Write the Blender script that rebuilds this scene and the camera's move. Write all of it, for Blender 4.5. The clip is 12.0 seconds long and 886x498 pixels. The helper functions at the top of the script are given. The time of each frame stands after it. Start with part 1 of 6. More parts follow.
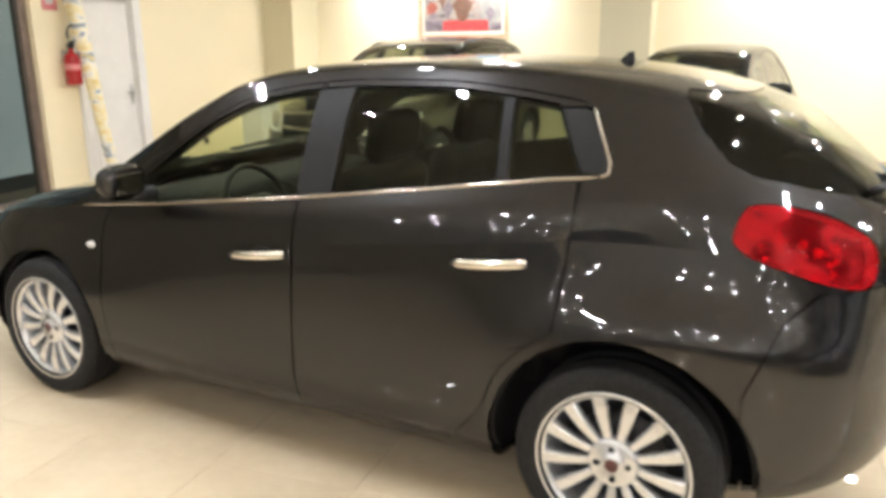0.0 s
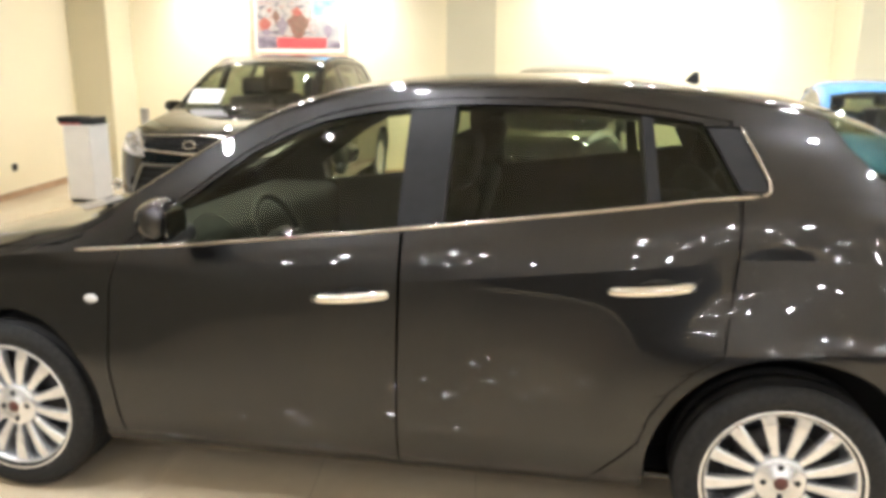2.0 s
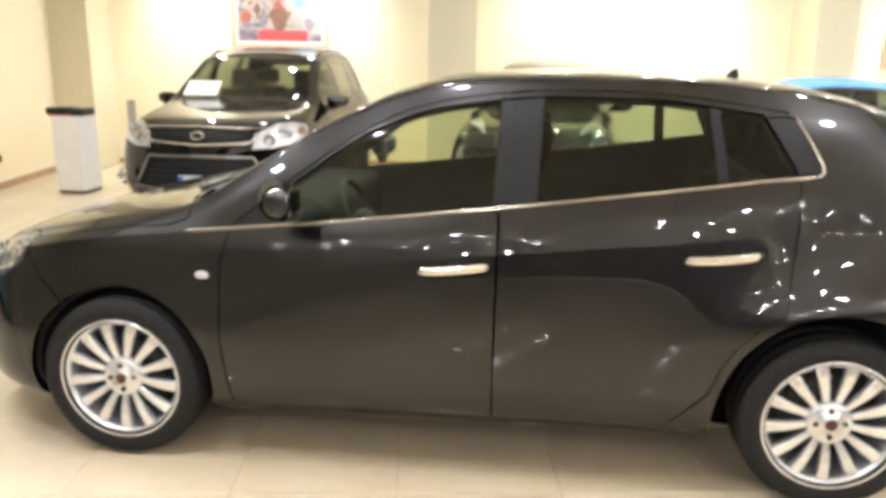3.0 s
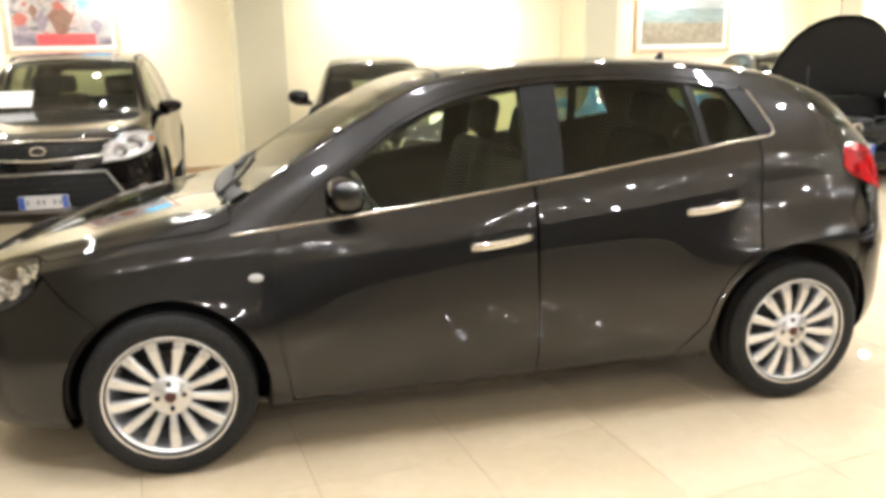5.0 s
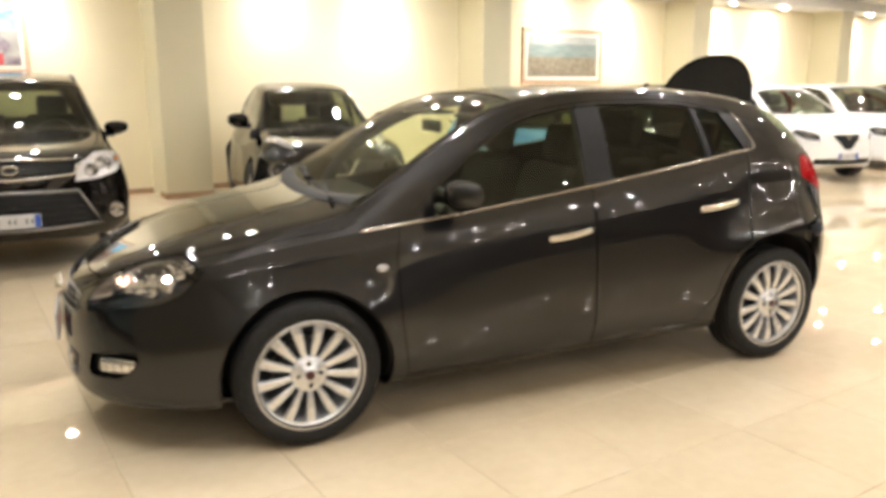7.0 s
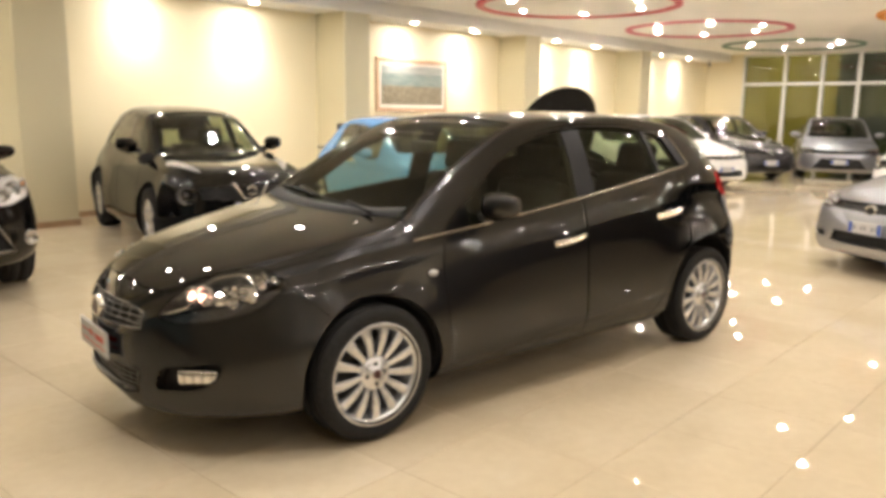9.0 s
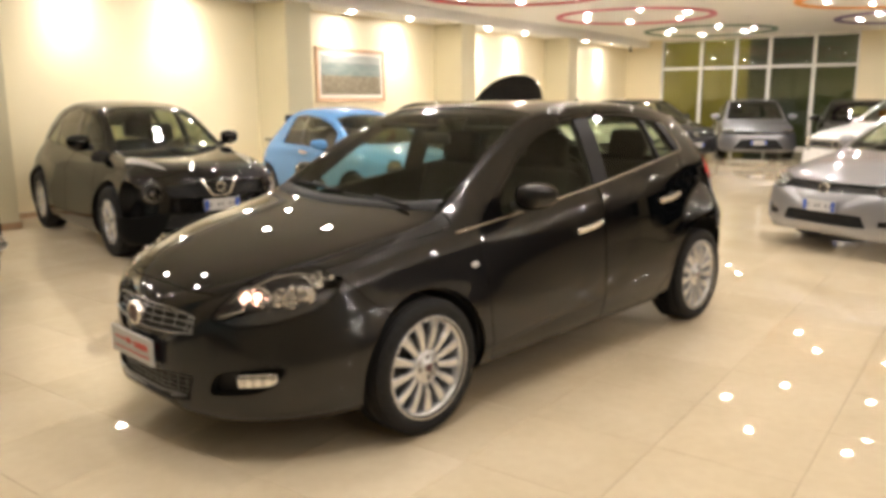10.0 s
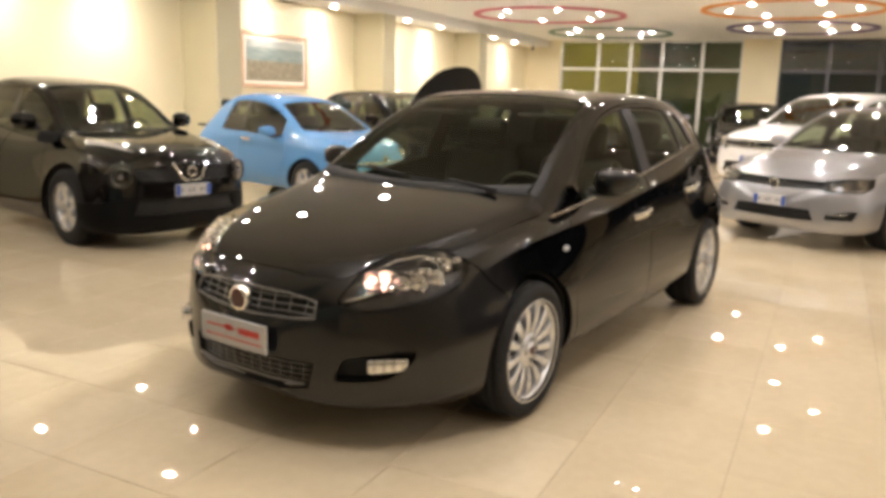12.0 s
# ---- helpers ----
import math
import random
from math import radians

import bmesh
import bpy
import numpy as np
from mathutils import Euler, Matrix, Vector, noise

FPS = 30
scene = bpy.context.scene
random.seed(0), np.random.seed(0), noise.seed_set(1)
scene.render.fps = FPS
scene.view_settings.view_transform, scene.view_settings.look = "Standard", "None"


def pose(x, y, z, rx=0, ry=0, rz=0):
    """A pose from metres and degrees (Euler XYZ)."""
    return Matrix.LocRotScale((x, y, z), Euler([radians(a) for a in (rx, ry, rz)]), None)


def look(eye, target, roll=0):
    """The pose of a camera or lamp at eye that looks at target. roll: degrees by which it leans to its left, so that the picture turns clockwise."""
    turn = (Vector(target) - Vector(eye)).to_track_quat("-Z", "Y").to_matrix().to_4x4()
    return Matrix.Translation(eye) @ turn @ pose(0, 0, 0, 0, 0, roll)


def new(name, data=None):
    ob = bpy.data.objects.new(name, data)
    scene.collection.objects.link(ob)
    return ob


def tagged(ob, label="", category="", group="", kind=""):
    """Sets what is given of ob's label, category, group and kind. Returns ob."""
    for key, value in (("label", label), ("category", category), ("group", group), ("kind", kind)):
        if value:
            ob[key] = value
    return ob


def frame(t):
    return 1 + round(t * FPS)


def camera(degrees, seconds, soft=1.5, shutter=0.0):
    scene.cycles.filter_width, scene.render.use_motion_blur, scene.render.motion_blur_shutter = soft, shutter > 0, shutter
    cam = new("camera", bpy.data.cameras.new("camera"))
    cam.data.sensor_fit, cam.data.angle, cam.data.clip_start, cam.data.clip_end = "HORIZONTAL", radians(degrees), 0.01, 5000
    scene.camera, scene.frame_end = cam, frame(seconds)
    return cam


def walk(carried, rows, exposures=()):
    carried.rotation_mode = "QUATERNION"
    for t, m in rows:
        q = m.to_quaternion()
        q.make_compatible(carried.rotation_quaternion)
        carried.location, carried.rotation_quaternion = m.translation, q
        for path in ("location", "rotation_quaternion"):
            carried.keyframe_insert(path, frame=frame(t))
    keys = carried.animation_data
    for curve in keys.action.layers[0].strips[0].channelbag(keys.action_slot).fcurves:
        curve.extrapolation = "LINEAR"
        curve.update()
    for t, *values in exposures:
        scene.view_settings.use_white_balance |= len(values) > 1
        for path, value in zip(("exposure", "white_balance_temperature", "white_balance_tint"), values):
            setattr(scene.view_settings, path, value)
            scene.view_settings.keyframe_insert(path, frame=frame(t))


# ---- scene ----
cam = camera(59.4, 12.0, soft=4.0, shutter=0.5)
PATH = [
    (0, (1.852, -2.936, 1.543), (0.932, -1.236, 1.031), -0.6),
    (0.5, (1.56, -2.897, 1.535), (0.722, -1.151, 1.036), -0.1),
    (1, (1.239, -2.949, 1.523), (0.625, -1.112, 1.024), -0.5),
    (1.5, (0.954, -3.004, 1.523), (0.445, -1.133, 1.031), -1.8),
    (2, (0.695, -3.123, 1.531), (0.331, -1.213, 1.066), 0.5),
    (2.5, (0.463, -3.354, 1.518), (0.236, -1.424, 1.047), 2.4),
    (2.7, (0.383, -3.418, 1.536), (0.125, -1.492, 1.063), 1.3),
    (4.3, (-0.518, -3.631, 1.516), (-0.318, -1.708, 1.006), -0.3),
    (4.5, (-0.598, -3.653, 1.519), (-0.351, -1.735, 1.007), -0.4),
    (5, (-0.884, -3.669, 1.523), (-0.464, -1.775, 1.035), -1.1),
    (5.5, (-1.118, -3.744, 1.524), (-0.604, -1.863, 1.078), -0.6),
    (6, (-1.454, -3.865, 1.508), (-0.83, -2.024, 1.036), -0.8),
    (6.5, (-1.735, -3.9, 1.507), (-0.986, -2.094, 1.089), -0.8),
    (7, (-2.058, -3.887, 1.516), (-1.251, -2.106, 1.094), 0.0),
    (8.8, (-3.082, -3.702, 1.517), (-1.885, -2.139, 1.168), 1.6),
    (9, (-3.199, -3.653, 1.491), (-1.952, -2.129, 1.141), 0.7),
    (9.5, (-3.449, -3.503, 1.512), (-2.124, -2.046, 1.163), 0.7),
    (10, (-3.648, -3.26, 1.509), (-2.244, -1.888, 1.13), -0.3),
    (10.5, (-3.845, -3.086, 1.493), (-2.419, -1.725, 1.155), 0.6),
    (11, (-4.04, -2.901, 1.495), (-2.494, -1.676, 1.164), -1.2),
    (11.5, (-4.205, -2.672, 1.463), (-2.64, -1.481, 1.099), -0.2),
    (12, (-4.314, -2.451, 1.446), (-2.701, -1.334, 1.056), 1.7),
]
walk(cam, [(t, look(eye, target, roll)) for t, eye, target, roll in PATH],
     exposures=[(0.0, 0.33, 5430, 11), (2.5, 0.53, 5380, 11), (5.0, 0.46, 5520, 11), (7.0, 0.10, 5830, 12), (9.0, -0.20, 6130, 14), (12.0, -0.26, 6080, 15)])
from mathutils.bvhtree import BVHTree

# ---- light, sky and exposure ----
world = bpy.data.worlds.new("night")
world.use_nodes = True
world.node_tree.nodes["Background"].inputs[0].default_value = (0.010, 0.012, 0.016, 1)
world.node_tree.nodes["Background"].inputs[1].default_value = 1.0
scene.world = world
LAMP_GLOW = 905.0        # glow of a ceiling downlight's lens
WASH_WATTS = 174.0        # a downlight that washes the back wall

# the room's own axes lie a little turned against the parked hatchback's
ROOM = pose(0, 0, 0, 0, 0, 8.5)


# ---- materials ----
def material(name, build):
    m = bpy.data.materials.new(name)
    m.use_nodes = True
    nt = m.node_tree
    build(nt, nt.nodes["Principled BSDF"])
    return m


def link(nt, a, b):
    nt.links.new(a, b)


def noise_fac(nt, scale, detail=3.0, where="Object"):
    if where == "World":
        co = nt.nodes.new("ShaderNodeNewGeometry").outputs["Position"]
    else:
        co = nt.nodes.new("ShaderNodeTexCoord").outputs["Object"]
    n = nt.nodes.new("ShaderNodeTexNoise")
    n.inputs["Scale"].default_value, n.inputs["Detail"].default_value = scale, detail
    link(nt, co, n.inputs["Vector"])
    return n.outputs["Fac"]


def ramp(nt, fac, stops):
    r = nt.nodes.new("ShaderNodeValToRGB")
    while len(r.color_ramp.elements) < len(stops):
        r.color_ramp.elements.new(0.5)
    for e, (p, c) in zip(r.color_ramp.elements, stops):
        e.position, e.color = p, (*c, 1)
    link(nt, fac, r.inputs["Fac"])
    return r.outputs["Color"]


def bump(nt, bsdf, fac, strength, distance=0.002):
    b = nt.nodes.new("ShaderNodeBump")
    b.inputs["Strength"].default_value, b.inputs["Distance"].default_value = strength, distance
    link(nt, fac, b.inputs["Height"])
    link(nt, b.outputs["Normal"], bsdf.inputs["Normal"])


def plain(name, color, rough=0.5, metal=0.0, coat=0.0, vary=0.12, scale=30.0, relief=0.0, ior=1.5, spec=0.5):
    def build(nt, p):
        lo = tuple(c * (1 - vary) for c in color)
        hi = tuple(min(1, c * (1 + vary)) for c in color)
        f = noise_fac(nt, scale)
        link(nt, ramp(nt, f, [(0.3, lo), (0.7, hi)]), p.inputs["Base Color"])
        p.inputs["Roughness"].default_value, p.inputs["Metallic"].default_value = rough, metal
        p.inputs["Coat Weight"].default_value, p.inputs["Coat Roughness"].default_value = coat, 0.02
        p.inputs["IOR"].default_value = ior
        p.inputs["Specular IOR Level"].default_value = spec
        if relief:
            bump(nt, p, f, relief)
    return material(name, build)


def car_paint(name, color, flake=0.9, rough=0.42, spec=0.5):
    """Lacquered metallic paint: fine flakes under a clear coat, with a faint film of dust."""
    def build(nt, p):
        f = noise_fac(nt, 900.0, 1.0)
        lo = tuple(c * 0.75 for c in color)
        hi = tuple(min(1, c * 1.3) for c in color)
        link(nt, ramp(nt, f, [(0.35, lo), (0.65, hi)]), p.inputs["Base Color"])
        d = noise_fac(nt, 4.0, 4.0)
        mr = nt.nodes.new("ShaderNodeMapRange")
        mr.inputs["To Min"].default_value, mr.inputs["To Max"].default_value = 0.004, 0.016
        link(nt, d, mr.inputs["Value"])
        link(nt, mr.outputs[0], p.inputs["Coat Roughness"])
        p.inputs["Metallic"].default_value, p.inputs["Roughness"].default_value = flake, rough
        p.inputs["Coat Weight"].default_value, p.inputs["Coat IOR"].default_value = 1.0, 1.5
        p.inputs["Specular IOR Level"].default_value = spec
        p.inputs["Specular Tint"].default_value = (0.06, 0.06, 0.06, 1) if flake else (1, 1, 1, 1)      # flakes lie flat and darken at a slant
    return material(name, build)


def pane(name, tint, gloss=1.0, ior=1.55, edge=4.6):
    """A thin sheet of glass: tinted see-through with a clear reflection."""
    def build(nt, p):
        nt.nodes.remove(p)
        out = nt.nodes["Material Output"]
        t, g = nt.nodes.new("ShaderNodeBsdfTransparent"), nt.nodes.new("ShaderNodeBsdfGlossy")
        t.inputs["Color"].default_value = (*tint, 1)
        g.inputs["Roughness"].default_value = 0.015
        g.inputs["Color"].default_value = (gloss, gloss, gloss, 1)
        lw = nt.nodes.new("ShaderNodeLayerWeight")
        lw.inputs["Blend"].default_value = 0.5
        pw = nt.nodes.new("ShaderNodeMath")
        pw.operation = "POWER"
        pw.inputs[1].default_value = edge
        link(nt, lw.outputs["Facing"], pw.inputs[0])
        f0 = 2 * ((ior - 1) / (ior + 1)) ** 2
        fr = nt.nodes.new("ShaderNodeMapRange")
        fr.inputs["To Min"].default_value, fr.inputs["To Max"].default_value = f0, 0.95
        link(nt, pw.outputs[0], fr.inputs["Value"])
        mix = nt.nodes.new("ShaderNodeMixShader")
        link(nt, fr.outputs[0], mix.inputs[0])
        link(nt, t.outputs[0], mix.inputs[1])
        link(nt, g.outputs[0], mix.inputs[2])
        link(nt, mix.outputs[0], out.inputs["Surface"])
    return material(name, build)


def glow(name, color, strength):
    def build(nt, p):
        p.inputs["Base Color"].default_value = (*color, 1)
        p.inputs["Emission Color"].default_value = (*color, 1)
        p.inputs["Emission Strength"].default_value = strength
    return material(name, build)


WARM = (1.0, 0.915, 0.79)


def wall_paint(name, color):
    """Rolled wall paint: fine orange-peel and slow, faint patches."""
    def build(nt, p):
        f = noise_fac(nt, 0.9, 5.0, "World")
        lo = tuple(c * 0.95 for c in color)
        link(nt, ramp(nt, f, [(0.3, lo), (0.7, color)]), p.inputs["Base Color"])
        p.inputs["Roughness"].default_value = 0.55
        bump(nt, p, noise_fac(nt, 160.0, 2.0, "World"), 0.12, 0.001)
    return material(name, build)


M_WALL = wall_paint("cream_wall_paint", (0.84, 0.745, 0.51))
# the columns take a darker, greyer cream than the wall
M_COLUMN = wall_paint("grey_cream_column", (0.62, 0.56, 0.37))
M_CEIL = wall_paint("white_ceiling_paint", (0.86, 0.84, 0.79))
M_WHITE = plain("white_gloss_paint", (0.78, 0.76, 0.72), 0.3, vary=0.03, scale=6)
M_FRAME_WHITE = plain("white_window_frame", (0.75, 0.74, 0.70), 0.35, vary=0.04, scale=5)
M_FRAME_GREY = plain("dark_grey_window_frame", (0.09, 0.09, 0.10), 0.4, vary=0.06, scale=5)
M_BROWN = plain("brown_anodised_frame", (0.20, 0.155, 0.125), 0.35, 0.4, vary=0.15, scale=8)
M_BASE = plain("brown_tile_skirting", (0.40, 0.26, 0.15), 0.25, vary=0.15, scale=6)


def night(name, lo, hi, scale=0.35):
    """A view of the night outside: soft dark patches whose own glow replaces street light."""
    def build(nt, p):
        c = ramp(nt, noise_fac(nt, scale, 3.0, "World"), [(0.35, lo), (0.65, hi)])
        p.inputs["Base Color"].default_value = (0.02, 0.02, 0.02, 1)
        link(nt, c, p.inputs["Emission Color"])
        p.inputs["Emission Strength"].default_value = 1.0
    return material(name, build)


M_OLIVE = night("glowing_olive_hedge", (0.20, 0.145, 0.020), (0.46, 0.34, 0.05))
M_GREYNIGHT = night("glowing_grey_green_yard", (0.40, 0.40, 0.35), (0.56, 0.54, 0.47))
M_DARKYARD = night("faintly_glowing_yard", (0.014, 0.017, 0.008), (0.085, 0.085, 0.028))
M_BLUENIGHT = night("faintly_glowing_blue_grey_yard", (0.016, 0.017, 0.021), (0.040, 0.040, 0.048))
M_TAUPE = plain("taupe_reflection_wall", (0.25, 0.225, 0.16), 0.6, vary=0.1, scale=1.5)
M_NIGHT = plain("night_backdrop", (0.02, 0.024, 0.03), 0.9, vary=0.6, scale=0.6)
M_LENS = glow("lamp_lens", WARM, LAMP_GLOW)
M_LENS_WEAK = glow("dimmed_lamp_lens", WARM, 0.55 * LAMP_GLOW)
M_WINDOW = pane("window_glass", (0.70, 0.73, 0.64), 1.0, 1.38)


def build_tile(nt, p):
    info = nt.nodes.new("ShaderNodeObjectInfo")
    geo = nt.nodes.new("ShaderNodeNewGeometry")
    add = nt.nodes.new("ShaderNodeMath")
    link(nt, info.outputs["Random"], add.inputs[0])
    link(nt, geo.outputs["Random Per Island"], add.inputs[1])
    fr = nt.nodes.new("ShaderNodeMath")
    fr.operation = "FRACT"
    link(nt, add.outputs[0], fr.inputs[0])
    f1 = noise_fac(nt, 2.2, 6.0, "World")
    f2 = noise_fac(nt, 16.0, 5.0, "World")
    c1 = ramp(nt, f1, [(0.3, (0.655, 0.552, 0.385)), (0.5, (0.68, 0.578, 0.41)), (0.72, (0.705, 0.606, 0.44))])
    c2 = ramp(nt, f2, [(0.35, (0.955, 0.945, 0.935)), (0.65, (1.0, 1.0, 1.0))])
    c3 = ramp(nt, fr.outputs[0], [(0.0, (0.93, 0.92, 0.90)), (1.0, (1.0, 1.0, 1.0))])
    m1, m2 = nt.nodes.new("ShaderNodeMixRGB"), nt.nodes.new("ShaderNodeMixRGB")
    for m in (m1, m2):
        m.blend_type = "MULTIPLY"
        m.inputs[0].default_value = 1.0
    link(nt, c1, m1.inputs[1])
    link(nt, c2, m1.inputs[2])
    link(nt, m1.outputs[0], m2.inputs[1])
    link(nt, c3, m2.inputs[2])
    link(nt, m2.outputs[0], p.inputs["Base Color"])
    mr = nt.nodes.new("ShaderNodeMapRange")
    mr.inputs["To Min"].default_value, mr.inputs["To Max"].default_value = 0.006, 0.022
    link(nt, noise_fac(nt, 3.1, 5.0, "World"), mr.inputs["Value"])
    link(nt, mr.outputs[0], p.inputs["Roughness"])
    p.inputs["IOR"].default_value = 1.55
    bump(nt, p, noise_fac(nt, 1.6, 2.0, "World"), 0.010, 0.003)


M_TILE = material("polished_beige_tile", build_tile)
M_GROUT = plain("tile_grout", (0.40, 0.32, 0.23), 0.8, vary=0.2, scale=20)

M_RUBBER = plain("tyre_rubber", (0.017, 0.0165, 0.016), 0.7, vary=0.25, scale=60, relief=0.15, spec=0.2)
M_ALLOY = plain("silver_alloy", (0.72, 0.73, 0.76), 0.26, 0.75, 0.3, vary=0.05, scale=20)
M_DISC = plain("brake_steel", (0.05, 0.047, 0.045), 0.45, 0.8, vary=0.3, scale=40)
M_DARK = plain("black_plastic", (0.018, 0.018, 0.018), 0.5, vary=0.2, scale=80, relief=0.1, spec=0.25)
M_LIP = plain("deep_black_grained_plastic", (0.005, 0.005, 0.005), 0.55, vary=0.2, scale=80, relief=0.1, spec=0.10)
M_GLOSSBLACK = plain("gloss_black_trim", (0.010, 0.010, 0.011), 0.12, 0.0, 0.6, vary=0.1)
M_CABIN = plain("dark_cabin_fabric", (0.024, 0.023, 0.022), 0.9, vary=0.15, scale=40, relief=0.0, spec=0.1)
M_CHROME = plain("chrome_trim", (0.80, 0.79, 0.77), 0.10, 1.0, vary=0.04, scale=10)
M_BELT = plain("dull_chrome_moulding", (0.46, 0.43, 0.40), 0.16, 1.0, vary=0.06, scale=10)
M_REFLECT = plain("lamp_reflector", (0.76, 0.76, 0.78), 0.06, 1.0, vary=0.08, scale=40)
M_LAMPGLASS = pane("clear_lamp_glass", (0.92, 0.92, 0.92), 1.0, 1.33)
M_GLASS = pane("clear_car_glass", (0.85, 0.90, 0.74), 0.92, 1.27, 6.5)
M_TINT = pane("tinted_car_glass", (0.50, 0.55, 0.42), 0.92, 1.27, 6.5)
M_SHADE = pane("shaded_car_glass", (0.50, 0.54, 0.42), 1.0, 1.42)
M_PLATE = plain("white_plate", (0.52, 0.52, 0.52), 0.35, vary=0.03)
M_PLATEBLUE = plain("blue_plate_band", (0.03, 0.09, 0.42), 0.35)
M_INK = plain("dark_plate_ink", (0.17, 0.17, 0.18), 0.5)
M_RED = plain("red_print", (0.62, 0.05, 0.04), 0.4)
M_BUCKET = plain("grey_lamp_inner", (0.17, 0.17, 0.19), 0.24, 1.0, vary=0.4, scale=70, relief=0.9)
M_LIT = glow("lit_bulb", (1.0, 0.50, 0.33), 13.0)
M_EMBLEM = plain("dull_red_emblem", (0.09, 0.035, 0.03), 0.3, 0.3)
M_SATIN = plain("satin_grey_metal", (0.30, 0.295, 0.29), 0.32, 0.95, vary=0.1, scale=30)
M_SILVERBUCKET = plain("silver_lamp_inner", (0.85, 0.82, 0.82), 0.32, 0.55, vary=0.25, scale=60, relief=0.6)
M_MIRROR = plain("mirror_glass", (0.30, 0.31, 0.32), 0.03, 1.0, vary=0.02)
M_AMBER = plain("amber_bulb", (0.85, 0.28, 0.04), 0.25)




def build_tail(nt, p):
    """Red moulded plastic: part see-through, part glowing through from the light that falls on it, with a clear gloss."""
    tr = nt.nodes.new("ShaderNodeBsdfTransparent")
    tr.inputs["Color"].default_value = (0.85, 0.03, 0.045, 1)
    p.inputs["Base Color"].default_value = (0.62, 0.007, 0.014, 1)
    p.inputs["Roughness"].default_value, p.inputs["Specular IOR Level"].default_value = 0.3, 0.05
    p.inputs["Coat Weight"].default_value, p.inputs["Coat Roughness"].default_value = 0.8, 0.015
    mr = nt.nodes.new("ShaderNodeMapRange")
    mr.inputs["From Min"].default_value, mr.inputs["From Max"].default_value = 0.38, 0.62
    mr.inputs["To Min"].default_value, mr.inputs["To Max"].default_value = 0.14, 0.46
    link(nt, noise_fac(nt, 11.0, 1.0), mr.inputs["Value"])
    mix = nt.nodes.new("ShaderNodeMixShader")
    link(nt, mr.outputs[0], mix.inputs[0])
    link(nt, tr.outputs[0], mix.inputs[1])
    link(nt, p.outputs[0], mix.inputs[2])
    link(nt, mix.outputs[0], nt.nodes["Material Output"].inputs["Surface"])


M_TAIL = material("red_tail_lens", build_tail)
M_TAILINNER = plain("silvered_lamp_inner", (0.66, 0.62, 0.62), 0.34, 0.5, vary=0.6, scale=16, relief=0.6)
M_NIGHTPANE = pane("night_window_glass", (0.55, 0.58, 0.54), 1.0, 1.20)

PAINT_GREY = car_paint("graphite_grey_car_paint", (0.0230, 0.0227, 0.0230), 1.0, 0.33)
PAINT_BLACK = car_paint("black_car_paint", (0.004, 0.0038, 0.0036), 0.0, 0.4, 0.0)
PAINT_BROWNBLACK = car_paint("brown_black_car_paint", (0.008, 0.006, 0.0045), 0.9, 0.36)
PAINT_BLUE = car_paint("sky_blue_car_paint", (0.105, 0.262, 0.51), 0.0, 0.4, 0.0)
PAINT_WHITE = car_paint("white_car_paint", (0.78, 0.78, 0.77), 0.0, 0.4, 0.0)
PAINT_SILVER = car_paint("silver_car_paint", (0.36, 0.365, 0.39), 0.85, 0.36)
PAINT_CHARCOAL = car_paint("charcoal_car_paint", (0.06, 0.06, 0.064), 0.9, 0.40)


# ---- mesh helpers ----
def part(name, data, mat, parent=None, label="", smooth=False, m=None):
    """Links a bmesh, or a ready mesh, as one object under a thing or a part."""
    if isinstance(data, bmesh.types.BMesh):
        me = bpy.data.meshes.new(name)
        data.to_mesh(me)
        data.free()
        if smooth:
            me.shade_smooth()
    else:
        me = data
    if mat is not None and not me.materials:
        me.materials.append(mat)
    ob = new(name, me)
    if parent is not None:
        ob.parent = parent
    if m is not None:
        ob.matrix_basis = m
    if label:
        ob["label"] = label
    return ob


def box(lo, hi, bevel=0.0, bm=None, seg=1):
    bm = bm or bmesh.new()
    r = bmesh.ops.create_cube(bm, size=1)
    c = [(a + b) / 2 for a, b in zip(lo, hi)]
    s = [b - a for a, b in zip(lo, hi)]
    bmesh.ops.transform(bm, matrix=Matrix.Translation(c) @ Matrix.Diagonal((*s, 1)), verts=r["verts"])
    if bevel:
        es = {e for v in r["verts"] for e in v.link_edges}
        bmesh.ops.bevel(bm, geom=list(es), offset=bevel, segments=seg, affect="EDGES", profile=0.5)
    return bm


def lathe(profile, n=48, axis="Y", bm=None, arc=2 * math.pi):
    """Turns (radius, along) points round an axis."""
    bm = bm or bmesh.new()
    rings = []
    for i in range(n):
        a = arc * i / n
        c, s = math.cos(a), math.sin(a)
        row = []
        for r, h in profile:
            row.append(bm.verts.new({"Y": (r * c, h, r * s), "Z": (r * c, r * s, h), "X": (h, r * c, r * s)}[axis]))
        rings.append(row)
    for i in range(n):
        a, b = rings[i], rings[(i + 1) % n]
        for j in range(len(profile) - 1):
            bm.faces.new((a[j], a[j + 1], b[j + 1], b[j]))
    bmesh.ops.remove_doubles(bm, verts=bm.verts, dist=1e-6)
    bmesh.ops.recalc_face_normals(bm, faces=bm.faces)
    return bm


